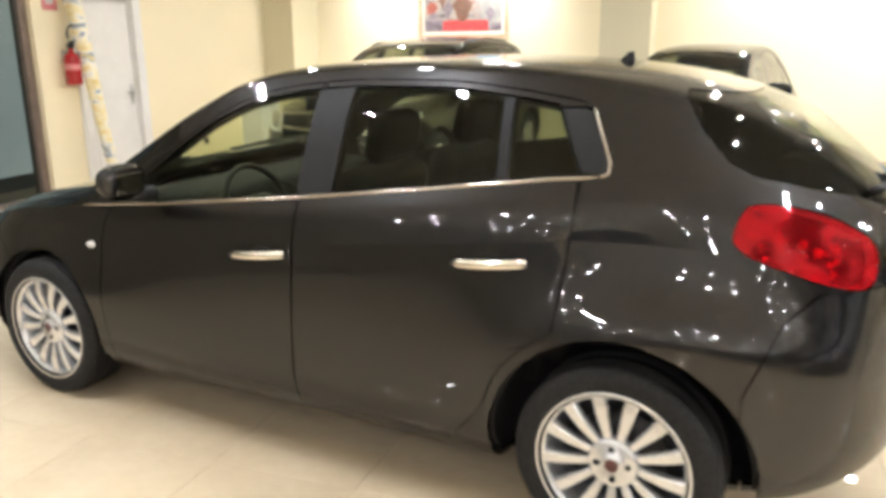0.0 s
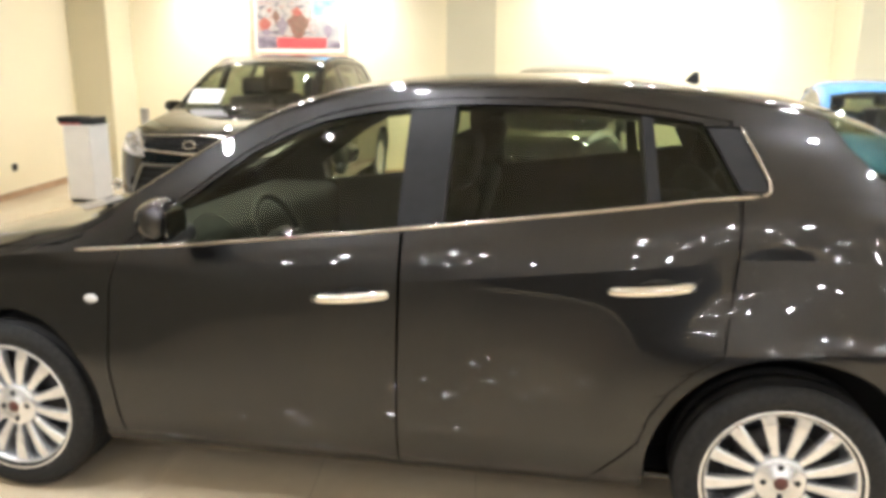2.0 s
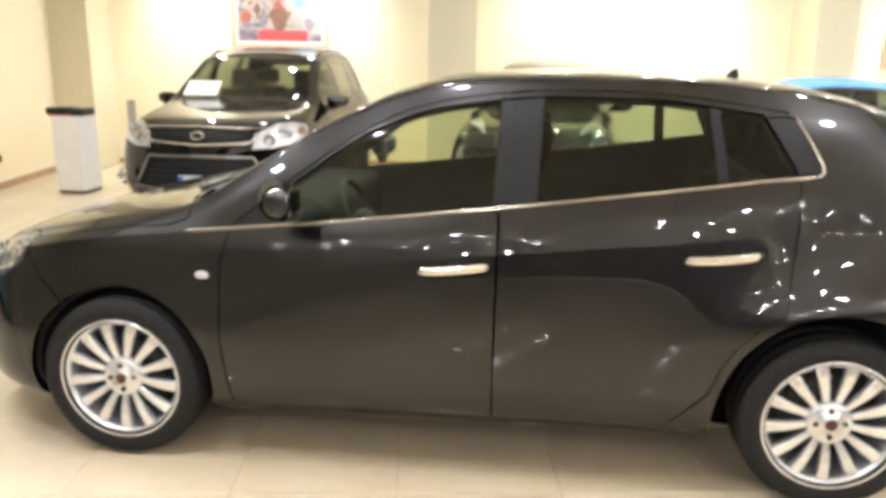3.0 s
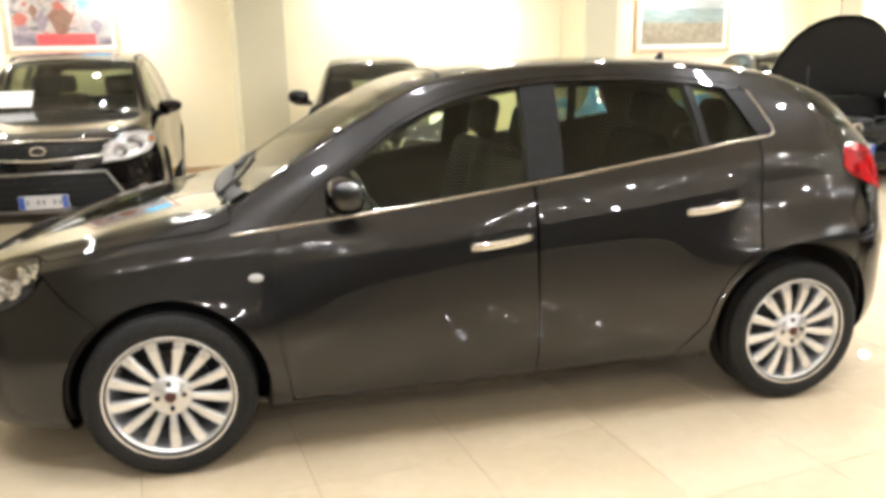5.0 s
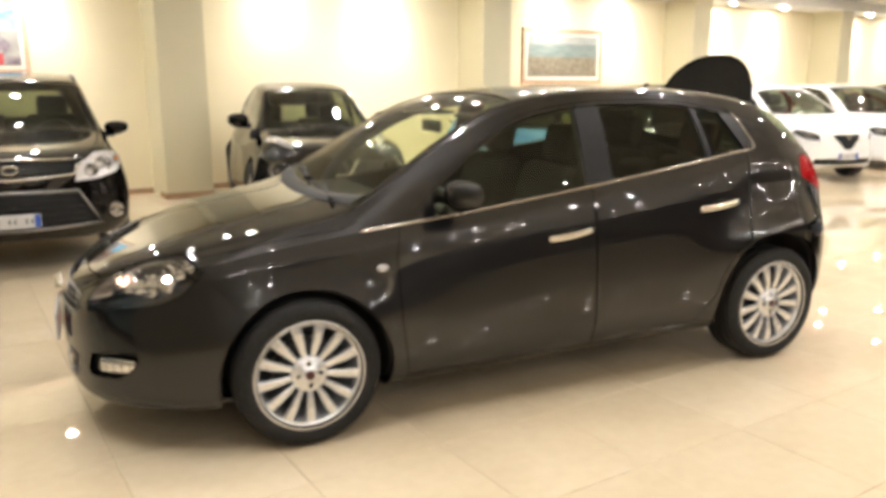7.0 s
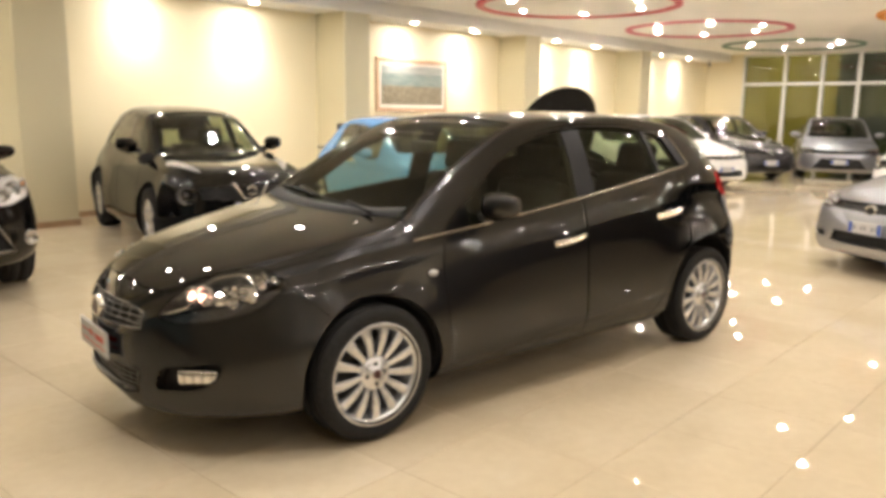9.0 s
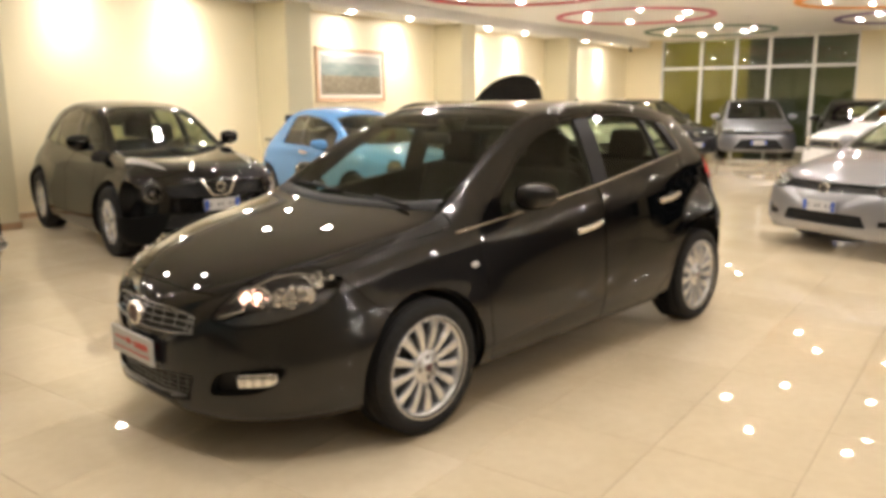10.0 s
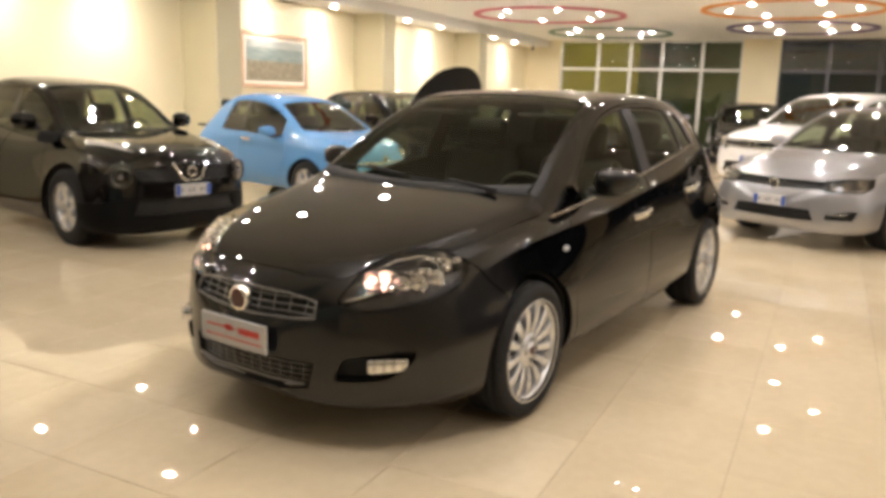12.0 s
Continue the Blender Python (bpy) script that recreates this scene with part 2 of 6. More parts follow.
def tube(points, radius, n=8, bm=None, closed=False):
    """A round bar along a line of points."""
    bm = bm or bmesh.new()
    pts = [Vector(p) for p in points]
    rows = []
    for i, p in enumerate(pts):
        a, b = (pts[i - 1] if i or closed else p), (pts[(i + 1) % len(pts)] if i < len(pts) - 1 or closed else p)
        d = (b - a).normalized()
        u = d.cross(Vector((0.13, 0.31, 0.94))).normalized()
        w = d.cross(u)
        rows.append([bm.verts.new(p + radius * (math.cos(2 * math.pi * k / n) * u + math.sin(2 * math.pi * k / n) * w)) for k in range(n)])
    last = len(rows) if closed else len(rows) - 1
    for i in range(last):
        a, b = rows[i], rows[(i + 1) % len(rows)]
        for k in range(n):
            bm.faces.new((a[k], a[(k + 1) % n], b[(k + 1) % n], b[k]))
    if not closed:
        bm.faces.new(rows[0])
        bm.faces.new(rows[-1])
    bmesh.ops.recalc_face_normals(bm, faces=bm.faces)
    return bm


def structure(name, bm, mat, label, category, parent=None):
    ob = part(name, bm, mat, None, "", m=ROOM.copy())
    return tagged(ob, label, category, kind="structure")


# ---- the showroom ----
U0, U1, V0, V1 = -5.0, 20.5, -17.5, 7.65      # left wall, far window wall, near wall, back wall
FRONT, SOFFIT, CEIL = 6.92, 3.08, 3.30       # front of the columns, bay ceiling, main ceiling
COLS = [(-0.16, 0.46), (4.92, 5.48), (9.93, 10.45), (14.92, 15.42)]

structure("floor_slab", box((U0 - 1, V0 - 0.3, -0.2), (U1 + 0.3, V1 + 0.3, -0.004)), M_GROUT, "grout bed under polished beige floor tiles", "floor")
structure("ceiling", box((U0 - 0.3, V0 - 0.3, CEIL), (U1 + 0.3, FRONT, CEIL + 0.2)), M_CEIL, "flat white painted showroom ceiling", "ceiling")
structure("ceiling_soffit", box((U0, FRONT - 0.02, SOFFIT), (U1, V1, CEIL + 0.2)), M_CEIL, "lowered white soffit over the wall bays", "ceiling")
structure("wall_back", box((U0 - 0.3, V1, -0.2), (U1 + 0.3, V1 + 0.3, CEIL + 0.2)), M_WALL, "cream painted wall washed by downlights", "wall")
structure("wall_near", box((U0 - 0.3, V0 - 0.3, -0.2), (U1 + 0.3, V0, 0.06)), M_WALL, "low kerb under the dark shop windows", "wall")
structure("wall_near_top", box((U0 - 0.3, V0 - 0.3, 2.9), (U1 + 0.3, V0, CEIL + 0.2)), M_WALL, "cream wall above the dark shop windows", "wall")
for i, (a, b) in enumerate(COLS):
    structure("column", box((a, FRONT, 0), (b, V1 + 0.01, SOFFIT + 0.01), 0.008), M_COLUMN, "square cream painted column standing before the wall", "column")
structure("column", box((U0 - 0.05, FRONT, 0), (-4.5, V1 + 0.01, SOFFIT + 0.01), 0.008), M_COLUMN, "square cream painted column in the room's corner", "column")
segs = [U0 + 0.5] + [e for c in COLS for e in c] + [U1]
for a, b in zip(segs[0::2], segs[1::2]):
    structure("baseboard", box((a, V1 - 0.012, 0), (b, V1 + 0.01, 0.075), 0.002), M_BASE, "brown tile skirting along the wall's foot", "baseboard")
for a, b in COLS:
    structure("baseboard", box((a - 0.012, FRONT - 0.012, 0), (b + 0.012, FRONT + 0.3, 0.075), 0.002), M_BASE, "brown tile skirting round the column's foot", "baseboard")

# left wall: glass front, solid piece with the extinguisher, white door, solid piece to the corner
DOOR_A, DOOR_B, GLASS_END = 3.42, 4.28, 2.86
structure("wall_left", box((U0 - 0.10, GLASS_END, -0.2), (U0, DOOR_A, CEIL + 0.2)), M_WALL, "cream wall between the glass front and the door", "wall")
structure("wall_left", box((U0 - 0.3, DOOR_B, -0.2), (U0, FRONT, CEIL + 0.2)), M_WALL, "cream wall between the door and the corner column", "wall")
structure("wall_left", box((U0 - 0.3, DOOR_A, 2.08), (U0, DOOR_B, CEIL + 0.2)), M_WALL, "cream wall above the white door", "wall")
structure("wall_left", box((U0 - 0.3, FRONT, -0.2), (U0 - 0.05, V1, CEIL + 0.2)), M_WALL, "cream wall behind the corner column", "wall")
# out of view: added, and toned so the car's side mirrors a warm mid-tone
structure("wall_left", box((U0 - 0.3, V0, -0.2), (U0, -0.3, CEIL + 0.2)), M_TAUPE, "unseen taupe wall beside the glass front, added for the car's reflections", "wall")
structure("baseboard", box((U0 - 0.01, DOOR_B + 0.12, 0), (U0 + 0.012, FRONT, 0.075), 0.002), M_BASE, "brown tile skirting along the wall's foot", "baseboard")

# far wall
structure("wall_far", box((U1, 6.5, -0.2), (U1 + 0.3, V1 + 0.3, CEIL + 0.2)), M_WALL, "cream wall beside the far windows", "wall")
structure("wall_far", box((U1, -0.16, -0.2), (U1 + 0.3, 0.88, CEIL + 0.2)), M_WALL, "cream pillar between two window fronts", "wall")
structure("wall_far", box((U1, V0 - 0.3, -0.2), (U1 + 0.3, -16.4, CEIL + 0.2)), M_WALL, "cream wall at the windows' end", "wall")


def window_front(name, at, a, b, mull, transom, top, mat, label, axis="v", pane_mat=None, end=0.05):
    """A mullioned glass front in the plane u=at (axis v) or v=at (axis u)."""
    root = tagged(new(name), label, "window", kind="structure")
    root.matrix_basis = ROOM.copy()
    lo, hi = min(a, b), max(a, b)

    def bar(nm, p, q, z0, z1, d=0.06):
        if axis == "v":
            part(nm, box((at - d, p, z0), (at + d, q, z1), 0.006), mat, root)
        else:
            part(nm, box((p, at - d, z0), (q, at + d, z1), 0.006), mat, root)
    stops = sorted([lo, *mull, hi])
    for s in stops:
        w = end if s in (lo, hi) else 0.045
        bar("mullion", s - w, s + w, 0, top)
    for z in (0.04, transom, top - 0.04):
        for p, q in zip(stops, stops[1:]):
            bar("transom", p + 0.05, q - 0.05, z - 0.04, z + 0.04, 0.05)
    for p, q in zip(stops, stops[1:]):
        for z0, z1 in ((0.08, transom - 0.04), (transom + 0.04, top - 0.08)):
            if axis == "v":
                bm = box((at - 0.008, p + 0.05, z0), (at + 0.008, q - 0.05, z1))
            else:
                bm = box((p + 0.05, at - 0.008, z0), (q - 0.05, at + 0.008, z1))
            g = part("pane", bm, pane_mat or M_WINDOW, root)
    return root


window_front("window_1", U1 + 0.1, 6.5, 0.88, [5.25, 4.21, 3.24, 2.03], 2.40, CEIL, M_FRAME_WHITE, "white framed showroom windows onto the dark outside")
# bays beyond v=-7.2 are unseen, added so the car's side mirrors something dark
window_front("window_2", U1 + 0.1, -0.16, -16.4, [-1.45, -2.75, -4.0, -5.3, -6.6, -7.9, -9.2, -10.5, -11.8, -13.1, -14.4], 2.40, CEIL, M_FRAME_GREY, "dark grey framed showroom windows onto the dark outside, lengthened out of view for dark reflections")
window_front("window_3", U0 - 0.12, GLASS_END, -0.3, [1.3], 2.36, CEIL, M_BROWN, "brown framed glass front onto the dark outside", pane_mat=M_NIGHTPANE, end=0.085)
window_front("window_4", V0 - 0.15, U0, U1, [3.0, 11.0], 2.2, 2.9, M_FRAME_GREY, "row of brown framed shop windows, dark at night", "u", M_NIGHTPANE)
# all but the near yard's sheet glow by themselves; no lamp stands outside
structure("backdrop", box((U1 + 3.0, V0 - 4, -0.3), (U1 + 3.1, 0.9, 5)), M_BLUENIGHT, "faintly self-glowing dark blue-grey yard backdrop outside the windows at night", "backdrop")
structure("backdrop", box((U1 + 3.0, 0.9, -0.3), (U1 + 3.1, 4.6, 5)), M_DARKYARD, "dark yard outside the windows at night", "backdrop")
structure("backdrop", box((U1 + 3.0, 4.6, -0.3), (U1 + 3.1, V1 + 3, 5)), M_OLIVE, "self-glowing olive hedge backdrop outside the windows at night", "backdrop")
structure("backdrop", box((U0 - 3.1, -5.0, -0.3), (U0 - 3.0, V1 + 3, 5)), M_GREYNIGHT, "self-glowing dim grey green yard backdrop outside the glass front", "backdrop")
structure("backdrop", box((U0 - 3, V0 - 4.1, -0.3), (U1 + 3, V0 - 4.0, 5)), M_NIGHT, "dark yard outside the windows at night", "backdrop")
structure("ground", box((-60, -60, -0.32), (60, 60, -0.21)), M_NIGHT, "dark asphalt ground outside at night", "ground")

# ceiling rings with six downlights each
RING_COLORS = {"crimson": (0.50, 0.03, 0.05), "rose": (0.55, 0.07, 0.13), "green": (0.06, 0.17, 0.09), "orange": (0.75, 0.30, 0.03), "purple": (0.10, 0.05, 0.20), "blue": (0.05, 0.12, 0.35)}
RING_MATS = {k: plain("ring_" + k, c, 0.45, vary=0.08, scale=8) for k, c in RING_COLORS.items()}
RINGS = [(8.0, 4.45, "crimson"), (12.93, 4.32, "rose"), (17.85, 4.2, "green"), (12.75, -0.78, "orange"), (16.9, -0.78, "purple"),
         (3.05, 4.5, "green"), (-1.9, 4.5, "orange"), (8.34, -0.70, "blue"), (3.35, -0.70, "rose"), (-1.65, -0.70, "purple")]
for k, v in enumerate((-6.4, -11.2, -15.6)):
    for q, u in enumerate((-3.0, 1.8, 6.6, 11.6)):
        RINGS.append((u, v, list(RING_COLORS)[(k + 2 * q) % 6]))


def downlight_parts():
    rim = lathe([(0.053, 0.0), (0.057, -0.001), (0.070, -0.006), (0.080, -0.006), (0.084, -0.002), (0.084, 0.004)], 20, "Z")
    me_rim = bpy.data.meshes.new("rim")
    rim.to_mesh(me_rim)
    rim.free()
    me_rim.shade_smooth()
    me_rim.materials.append(M_CHROME)
    bm = bmesh.new()
    bmesh.ops.create_circle(bm, cap_ends=True, radius=0.052, segments=16)
    bmesh.ops.reverse_faces(bm, faces=bm.faces)
    me_lens = bpy.data.meshes.new("lens")
    bm.to_mesh(me_lens)
    bm.free()
    me_weak = me_lens.copy()
    me_lens.materials.append(M_LENS)
    me_weak.materials.append(M_LENS_WEAK)
    return me_rim, me_lens, me_weak


ME_RIM, ME_LENS, ME_LENS_WEAK = downlight_parts()


def downlight(u, v, z, group, label, weak=False):
    root = tagged(part("ceiling_downlight", ME_RIM, None), label, "downlight", group)
    root.matrix_basis = ROOM @ pose(u, v, z - 0.001)
    lens = part("lens", ME_LENS_WEAK if weak else ME_LENS, None, root)
    lens.location = (0, 0, -0.004)
    return root


for u, v, col in RINGS:
    seen = v > 4.0 and u > 7.0 or -1.0 < v < 0.0 and u > 12.0
    bm = lathe([(1.60, 0.0), (1.60, -0.03), (1.615, -0.036), (1.715, -0.036), (1.73, -0.03), (1.73, 0.0)], 96, "Z")
    if not seen:
        bm.free()
    ring = part("ceiling_ring", bm, RING_MATS[col], None, m=ROOM @ pose(u, v, CEIL)) if seen else None
    if seen:
        tagged(ring, f"{col} painted raised ring on the white ceiling", "ceiling ring", "rings on the ceiling")
    for k in range(6):
        a = radians((27 if seen else 30) + 60 * k)
        r = 1.2 if seen else 1.3
        downlight(u + r * math.cos(a), v + r * math.sin(a), CEIL, "downlights in the ceiling rings", "small round recessed downlight shining warm white", v < -5 or u < -1 and v > 4)

# downlights that wash the wall, two a bay
for c in (-2.4, 2.55, 7.7, 12.3, 17.4):
    for s in (-0.85, 0.85):      # one of them is weaker than the rest
        downlight(c + s, 7.22, SOFFIT, "downlights along the wall", "round recessed downlight shining on the cream wall")
        ld = bpy.data.lights.new("wall_wash", "SPOT")
        ld.energy, ld.color, ld.spot_size, ld.spot_blend, ld.shadow_soft_size = WASH_WATTS * (0.45 if abs(c + s - 1.7) < 0.01 else 1.0), WARM, radians(100), 0.9, 0.05
        lo = new("wall_wash", ld)
        lo.matrix_basis = ROOM @ look((c + s, 7.22, SOFFIT - 0.03), (c + s, 7.42, 0))


# ---- cars: a lofted shell that is cut along its shut lines into panels, panes and lamps ----
def curve(pts):
    """A smooth monotone curve through (x, value) pairs."""
    xs = np.array([p[0] for p in pts], float)
    ys = np.array([p[1] for p in pts], float)
    h, d = np.diff(xs), np.diff(ys) / np.diff(xs)
    m = np.zeros(len(xs))
    m[0], m[-1] = d[0], d[-1]
    for i in range(1, len(xs) - 1):
        if d[i - 1] * d[i] > 0:
            w1, w2 = 2 * h[i] + h[i - 1], h[i] + 2 * h[i - 1]
            m[i] = (w1 + w2) / (w1 / d[i - 1] + w2 / d[i])

    def f(x):
        x = min(max(x, xs[0]), xs[-1])
        i = min(max(int(np.searchsorted(xs, x)) - 1, 0), len(h) - 1)
        t = (x - xs[i]) / h[i]
        return float((1 + 2 * t) * (1 - t) ** 2 * ys[i] + t * (1 - t) ** 2 * h[i] * m[i] + t * t * (3 - 2 * t) * ys[i + 1] + t * t * (t - 1) * h[i] * m[i + 1])
    return f


def bspline(ctrl, n):
    """A clamped quadratic B-spline through a fan of control points, sampled n times."""
    P = [np.array(c, float) for c in ctrl]
    segs = len(P) - 2
    out = []
    for k in range(n):
        s = segs * k / (n - 1)
        i = min(int(s), segs - 1)
        t = s - i
        a = P[0] if i == 0 else (P[i] + P[i + 1]) / 2
        c = P[-1] if i == segs - 1 else (P[i + 1] + P[i + 2]) / 2
        b = P[i + 1]
        out.append((1 - t) ** 2 * a + 2 * t * (1 - t) * b + t * t * c)
    return out


SIDE = (Vector((1, 0, 0)), Vector((0, 0, 1)), Vector((0, -1, 0)))
TOP = (Vector((1, 0, 0)), Vector((0, 1, 0)), Vector((0, 0, 1)))
FRONT_VIEW = (Vector((0, -1, 0)), Vector((0, 0, 1)), Vector((-1, 0, 0)))
REAR_VIEW = (Vector((0, -1, 0)), Vector((0, 0, 1)), Vector((1, 0, 0)))


def corner_view(deg):
    s, c = math.sin(radians(deg)), math.cos(radians(deg))
    return (Vector((s, -c, 0)), Vector((0, 0, 1)), Vector((-c, -s, 0)))


def inside(p, poly):
    x, y = p
    hit = False
    for (x0, y0), (x1, y1) in zip(poly, poly[1:] + poly[:1]):
        if (y0 > y) != (y1 > y) and x < (x1 - x0) * (y - y0) / (y1 - y0) + x0:
            hit = not hit
    return hit


def rounded(poly, r, n=4):
    """A polygon with its corners rounded."""
    out = []
    for i, p in enumerate(poly):
        a, b = Vector(poly[i - 1]), Vector(poly[(i + 1) % len(poly)])
        p = Vector(p)
        ra = min(r, (a - p).length * 0.45)
        rb = min(r, (b - p).length * 0.45)
        s, e = p + (a - p).normalized() * ra, p + (b - p).normalized() * rb
        for k in range(n + 1):
            t = k / n
            q = (1 - t) ** 2 * s + 2 * t * (1 - t) * p + t * t * e
            out.append((q.x, q.y))
    return out


def disc_poly(cx, cy, r, n=40):
    return [(cx + r * math.cos(2 * math.pi * k / n), cy + r * math.sin(2 * math.pi * k / n)) for k in range(n)]


class Shell:
    """The left half of a car's skin, cut along outlines that are drawn in a side, top, front, rear or corner view."""

    def __init__(self, s):
        f = {k: curve(s[k]) for k in ("top", "low", "belt", "belty", "rail", "raily", "wide")}
        self.f = f
        xf, xr = s["top"][0][0], s["top"][-1][0]
        nx, nj = s.get("nx", 70), s.get("nj", 46)
        n0, nd, nn = s["nose"]
        t0, td, tn = s["tail"]

        def round_(x):
            e = 1.0
            if x < n0:
                e = max(1 - min((n0 - x) / nd, 1) ** nn, 0) ** 0.5
            if x > t0:
                e = min(e, max(1 - min((x - t0) / td, 1) ** tn, 0) ** 0.5)
            return max(e, 0.012)
        bm = self.bm = bmesh.new()
        nrm = bm.verts.layers.float_vector.new("skin")
        self.reg = bm.faces.layers.int.new("region")
        xs = []
        for k in range(nx + 1):
            t = k / nx
            t = t - 0.75 * math.sin(4 * math.pi * t) / (4 * math.pi) if s.get("even") else t - 0.85 * math.sin(2 * math.pi * t) / (2 * math.pi)
            xs.append(xf + (xr - xf) * t)
        rows = []
        for x in xs:
            e = round_(x)
            zl, zt = f["low"](x), f["top"](x)
            if x in (xs[0], xs[-1]):
                zl, zt = (zl + zt) / 2 - 0.002, (zl + zt) / 2 + 0.002
            h = zt - zl
            zb = min(f["belt"](x), zl + 0.90 * h)
            zr = min(max(f["rail"](x), zb + 0.02 * h), zl + 0.975 * h)
            W = f["wide"](x) * e
            yb = min(f["belty"](x) * e, W * 0.985)
            yr = min(f["raily"](x) * e, yb * 0.985)
            zc = zl + (zb - zl) * s.get("crease", 0.78)
            rear = math.exp(-((x - s["wb"] / 2 - 0.18) / 0.52) ** 2)
            fore = math.exp(-((x + s["wb"] / 2 + 0.05) / 0.62) ** 2)
            flare = s.get("haunch", 0.0) * (rear + 0.34 * fore) * e      # the wheel arches stand out below the crease
            lean = 0.030 * e
            k = min(1.0, 0.66 * (W - yb) / (flare + lean))
            flare, lean = flare * k, lean * k
            zq = zl + (zc - zl) * (0.38 + 0.26 * max(rear, 0.8 * fore))      # where the side begins to lean in
            Wc = W - flare - lean
            flow = min(max((-0.15 - x) / 0.7, 0), 1)      # the crease runs out towards the nose
            over = (Wc - 0.58 * (Wc - yb - 0.16 * (zb - zc)), zc + 0.58 * (zb - zc))
            under = (W - 0.85 * flare - 0.35 * lean, zq + 0.62 * (zc - zq))
            low_c = (Wc + 0.5 * flow * (under[0] - Wc), zc + 0.5 * flow * (under[1] - zc))
            top_c = (Wc + 0.5 * flow * (over[0] - Wc), zc + 0.5 * flow * (over[1] - zc))
            ctrl = [(0, zl), (W * 0.55, zl), (W * 0.90, zl), (W * 0.965, zl + 0.08 * (zb - zl)), (W * 0.997, zl + 0.20 * (zb - zl)), (W, zq - 0.05 * (zc - zl)), (W, zq + 0.20 * (zc - zq)), under, low_c, top_c,
                    over, (yb, zb), (yb, zb), (yb - 0.10 * (yb - yr), zb + 0.14 * (zr - zb)), (yr + 0.50 * (yb - yr), zb + 0.62 * (zr - zb)),
                    (yr + 0.10 * (yb - yr), zr - 0.08 * (zr - zb)), (yr, zr), (yr * 0.93, zr + 0.45 * (zt - zr)), (yr * 0.62, zt - 0.16 * (zt - zr)), (yr * 0.3, zt), (0, zt)]
            rows.append([bm.verts.new((x, -y, z)) for y, z in bspline(ctrl, nj)])
        for a, b in zip(rows, rows[1:]):
            for j in range(nj - 1):
                bm.faces.new((a[j], a[j + 1], b[j + 1], b[j]))
        bm.normal_update()
        mid = sum((fc.normal.dot(Vector((0, fc.calc_center_median().y, fc.calc_center_median().z - 0.6))) for fc in bm.faces))
        if mid < 0:
            bmesh.ops.reverse_faces(bm, faces=bm.faces)
            bm.normal_update()
        for v in bm.verts:
            n = v.normal.copy()
            if abs(v.co.y) < 1e-6:
                n.y = 0
                n.normalize()
            v[nrm] = n
        self.nrm = nrm
        self.names = [""]
        self.tree = BVHTree.FromBMesh(bm)

    def cut(self, name, view, poly, face=0.05, over=()):
        """Cuts an outline into the skin and marks what lies within it."""
        ea, eb, out = view
        reg, bm = self.reg, self.bm
        if name not in self.names:
            self.names.append(name)
        num = self.names.index(name)
        free = {0} | {self.names.index(o) for o in over if o in self.names}
        lo = (min(p[0] for p in poly), min(p[1] for p in poly))
        hi = (max(p[0] for p in poly), max(p[1] for p in poly))

        def span(fc):
            a = [v.co.dot(ea) for v in fc.verts]
            b = [v.co.dot(eb) for v in fc.verts]
            return min(a), max(a), min(b), max(b)
        cand = {}
        for fc in bm.faces:
            if fc.normal.dot(out) > face and fc[reg] in free:
                s = span(fc)
                if s[1] >= lo[0] and s[0] <= hi[0] and s[3] >= lo[1] and s[2] <= hi[1]:
                    cand[fc] = s
        for p, q in zip(poly, poly[1:] + poly[:1]):
            d = (q[0] - p[0], q[1] - p[1])
            if abs(d[0]) + abs(d[1]) < 1e-7:
                continue
            x0, x1, y0, y1 = min(p[0], q[0]) - 1e-4, max(p[0], q[0]) + 1e-4, min(p[1], q[1]) - 1e-4, max(p[1], q[1]) + 1e-4
            fs = [fc for fc, s in cand.items() if s[1] >= x0 and s[0] <= x1 and s[3] >= y0 and s[2] <= y1]
            if not fs:
                continue
            geom = set(fs)
            for fc in fs:
                geom.update(fc.edges)
                geom.update(fc.verts)
            no = ea * (-d[1]) + eb * d[0]
            bmesh.ops.bisect_plane(bm, geom=list(geom), dist=1e-5, plane_co=ea * p[0] + eb * p[1], plane_no=no)
            near = set()
            for fc in fs:
                if fc.is_valid:
                    near.add(fc)
                    for e in fc.edges:
                        near.update(e.link_faces)
            for fc in near:
                if fc.normal.dot(out) > face and fc[reg] in free:
                    cand[fc] = span(fc)
        for fc in cand:
            if fc.is_valid and fc[reg] in free:
                c = fc.calc_center_median()
                if inside((c.dot(ea), c.dot(eb)), poly):
                    fc[reg] = num

    def piece(self, name, names, both=False, right=False, gap=0.0030, depth=0.016, push=0.0, rim=True):
        """A mesh of the marked faces: edges drawn back for the shut line and folded inwards."""
        nums = {self.names.index(n) for n in names if n in self.names}
        reg, nrm = self.reg, self.nrm
        faces = [fc for fc in self.bm.faces if fc[reg] in nums]
        if not faces:
            return None
        index, P, N = {}, [], []
        for fc in faces:
            for v in fc.verts:
                if v not in index:
                    index[v] = len(P)
                    P.append(v.co.copy())
                    N.append(Vector(v[nrm]).normalized())
        chosen = set(faces)
        edge_out, shift = [], {}
        for fc in faces:
            for lp in fc.loops:
                e = lp.edge
                if sum(1 for g in e.link_faces if g in chosen) == 1:
                    a, b = lp.vert, lp.link_loop_next.vert
                    if abs(a.co.y) < 1e-5 and abs(b.co.y) < 1e-5:
                        continue
                    edge_out.append((index[a], index[b]))
                    d = N[index[a]].cross(b.co - a.co)
                    if d.length > 1e-9:
                        d.normalize()
                        for v in (a, b):
                            shift.setdefault(index[v], []).append(d)
        if gap:
            for i, ds in shift.items():
                d = sum(ds, Vector())
